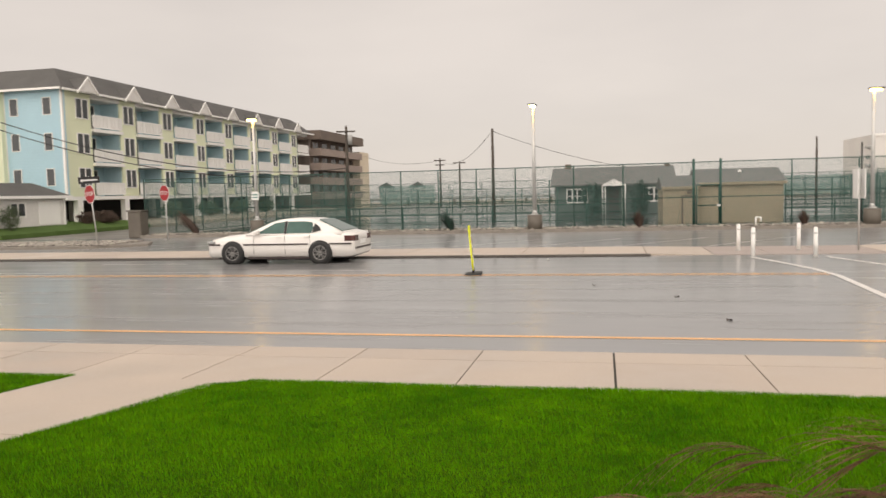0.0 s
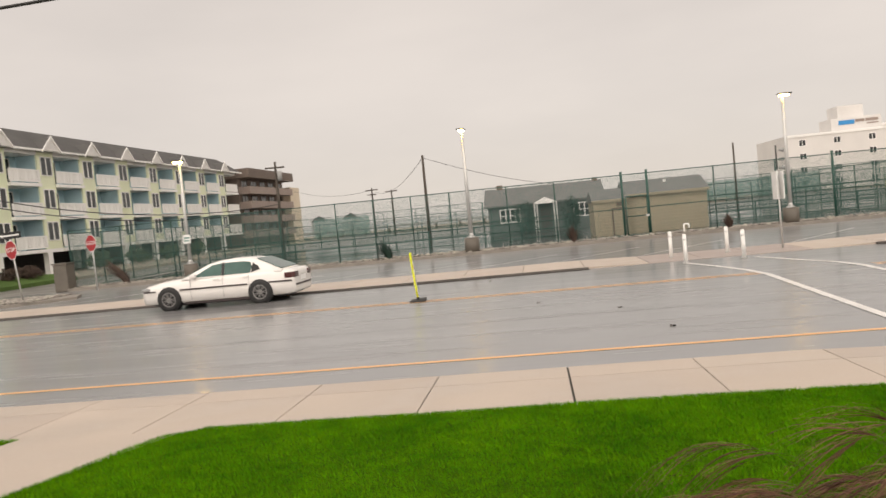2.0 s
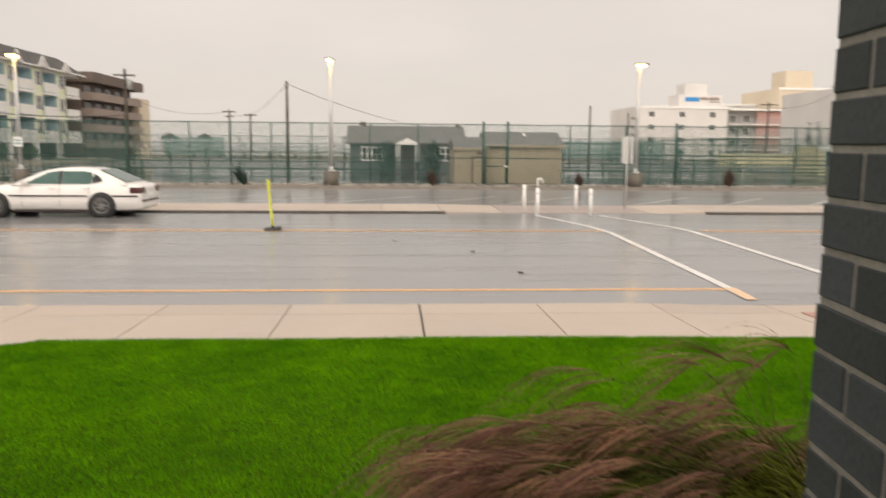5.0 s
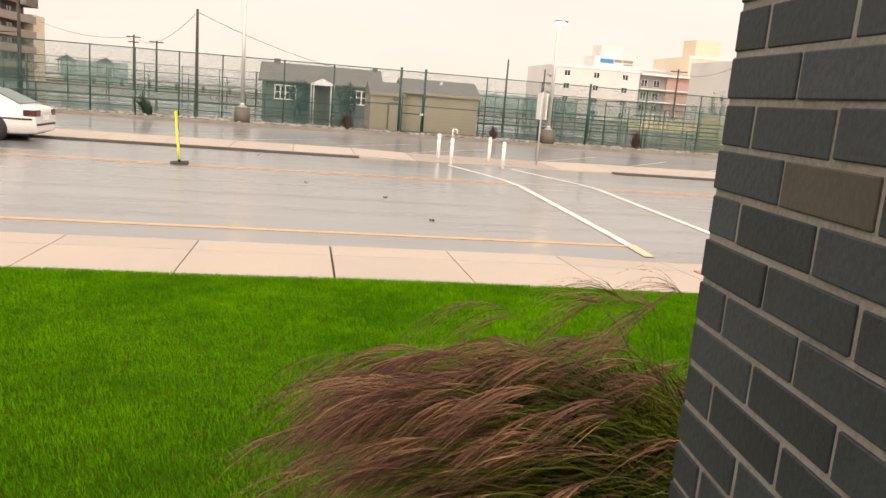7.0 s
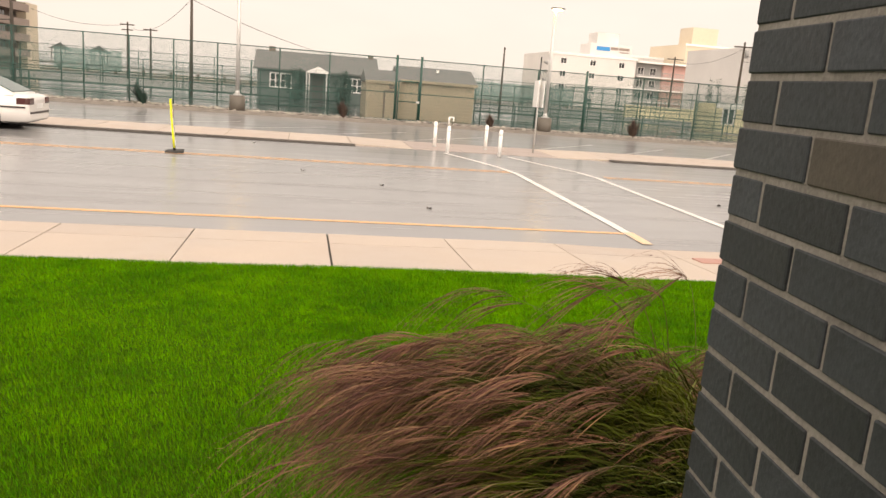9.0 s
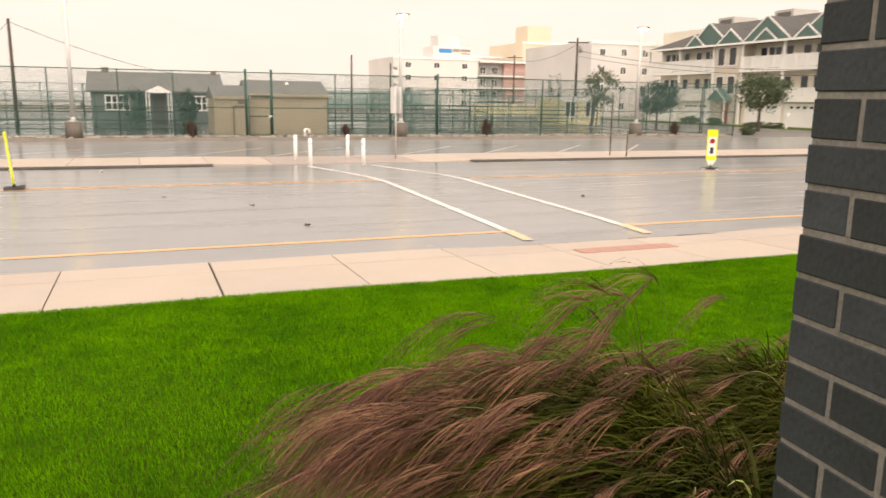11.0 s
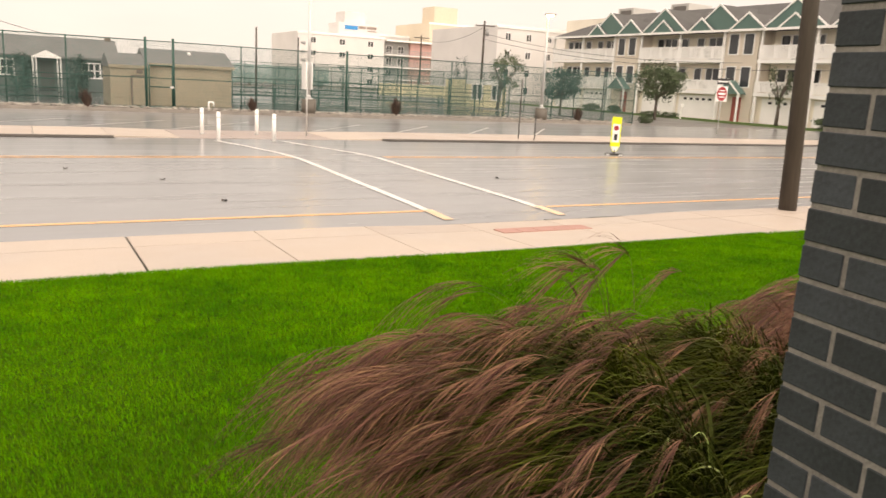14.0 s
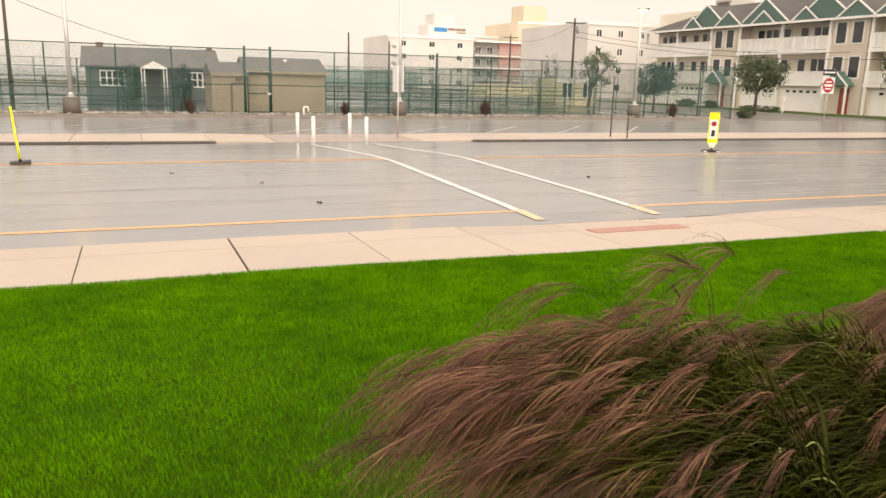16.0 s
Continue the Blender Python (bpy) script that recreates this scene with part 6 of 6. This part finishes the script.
def fountain_grass(at, size, reach, leaves, stalks, tall, seed, label, turn=0.0):
    """A clump bent over by the wind: leaves low and near the root, plumes carried out to reach."""
    t = thing("fountain_grass", label, "ornamental grass", "fountain grass clumps", at=at)
    t.rotation_euler = (0, 0, radians(turn))
    rng = np.random.default_rng(seed)
    p = np.concatenate([
        blown(rng, leaves * 5 // 10, -0.30 * size, -0.80 * reach, 0.25 * size, 0.95 * size, 0.60 * size, 0.12 * size, 8, 0.3, 0.5),
        blown(rng, leaves * 3 // 10, -0.25 * size, -0.62 * reach, 0.50 * size, 1.0 * size, 0.55 * size, 0.14 * size, 8, 0.3, 0.5),
        blown(rng, leaves * 2 // 10, 0.40 * size, -0.60 * reach, 0.05 * size, 0.5 * size, 0.70 * size, 0.25 * size, 8)])
    v, f = ribbons(p, 0.0034, rng)
    ob = new("leaves", fast_mesh("leaves", v, f, BLADE))
    ob.parent = t
    tagged(ob, "arching green leaves", kind="stuff")
    p = blown(rng, 46, -0.1 * size, -0.55 * size, 0.5 * size, 0.95 * size, 0.55 * size, 0.08 * size, 9)
    v, f = ribbons(p, 0.007, rng)
    ob = new("broad_leaves", fast_mesh("broad_leaves", v, f, PALE_BLADE))
    ob.parent = t
    tagged(ob, "broad pale leaf blades", kind="stuff")
    p = np.concatenate([
        blown(rng, stalks * 6 // 10, -0.45 * reach, -0.84 * reach, 0.66 * size, 1.0 * size, 0.52 * size, 0.18 * size, 16, 0.3, 0.5),
        blown(rng, stalks * 3 // 10, -0.20 * reach, -0.58 * reach, 0.74 * size, 1.06 * size, 0.50 * size, 0.17 * size, 16, 0.3, 0.5),
        blown(rng, stalks // 10, -0.75 * reach, -0.95 * reach, 0.70 * size, 1.0 * size, 0.4 * size, 0.14 * size, 16, 0.3, 0.5),
        blown(rng, tall, -0.12 * reach, -0.62 * reach, 1.06 * size, 1.25 * size, 0.3 * size, 0.12 * size, 16, 0.2, 0.5)])
    v, f = ribbons(p, 0.0019, rng)
    ob = new("stalks", fast_mesh("stalks", v, f, STALK))
    ob.parent = t
    tagged(ob, "thin straw stalks", kind="stuff")
    fingers = plume_fingers(p, 18, rng, 0.80, 0.22 * size)
    v, f = ribbons(fingers, 0.0014, rng)
    v2, f2 = fuzz(fingers, 12, rng, 0.013)
    v, f = np.concatenate([v, v2]), np.concatenate([f, f2 + len(v)])
    ob = new("plumes", fast_mesh("plumes", v, f, PLUME))
    ob.parent = t
    tagged(ob, "brown-mauve seed plumes", kind="stuff")
    bm = bmesh.new()
    prism(bm, [(size * (0.42 * math.cos(a) - 0.25), 0.45 * size * math.sin(a)) for a in (2 * math.pi * i / 14 for i in range(14))], "z", -0.06, 0.03)
    part("root_mound", bm, MULCH, t, "dark root mound")
    return t


fountain_grass((2.16, 2.72, 0.23), 1.0, 1.5, 11500, 260, 10, 71, "wind-blown fountain grass with brown plumes beside the pier")
fountain_grass((2.88, 2.82, 0.23), 0.92, 1.25, 6500, 70, 5, 73, "green fountain grass clump arching against the pier")
fountain_grass((4.15, 2.95, 0.22), 0.9, 1.15, 4200, 170, 3, 72, "wind-blown fountain grass with reddish plumes on the lawn", -8)
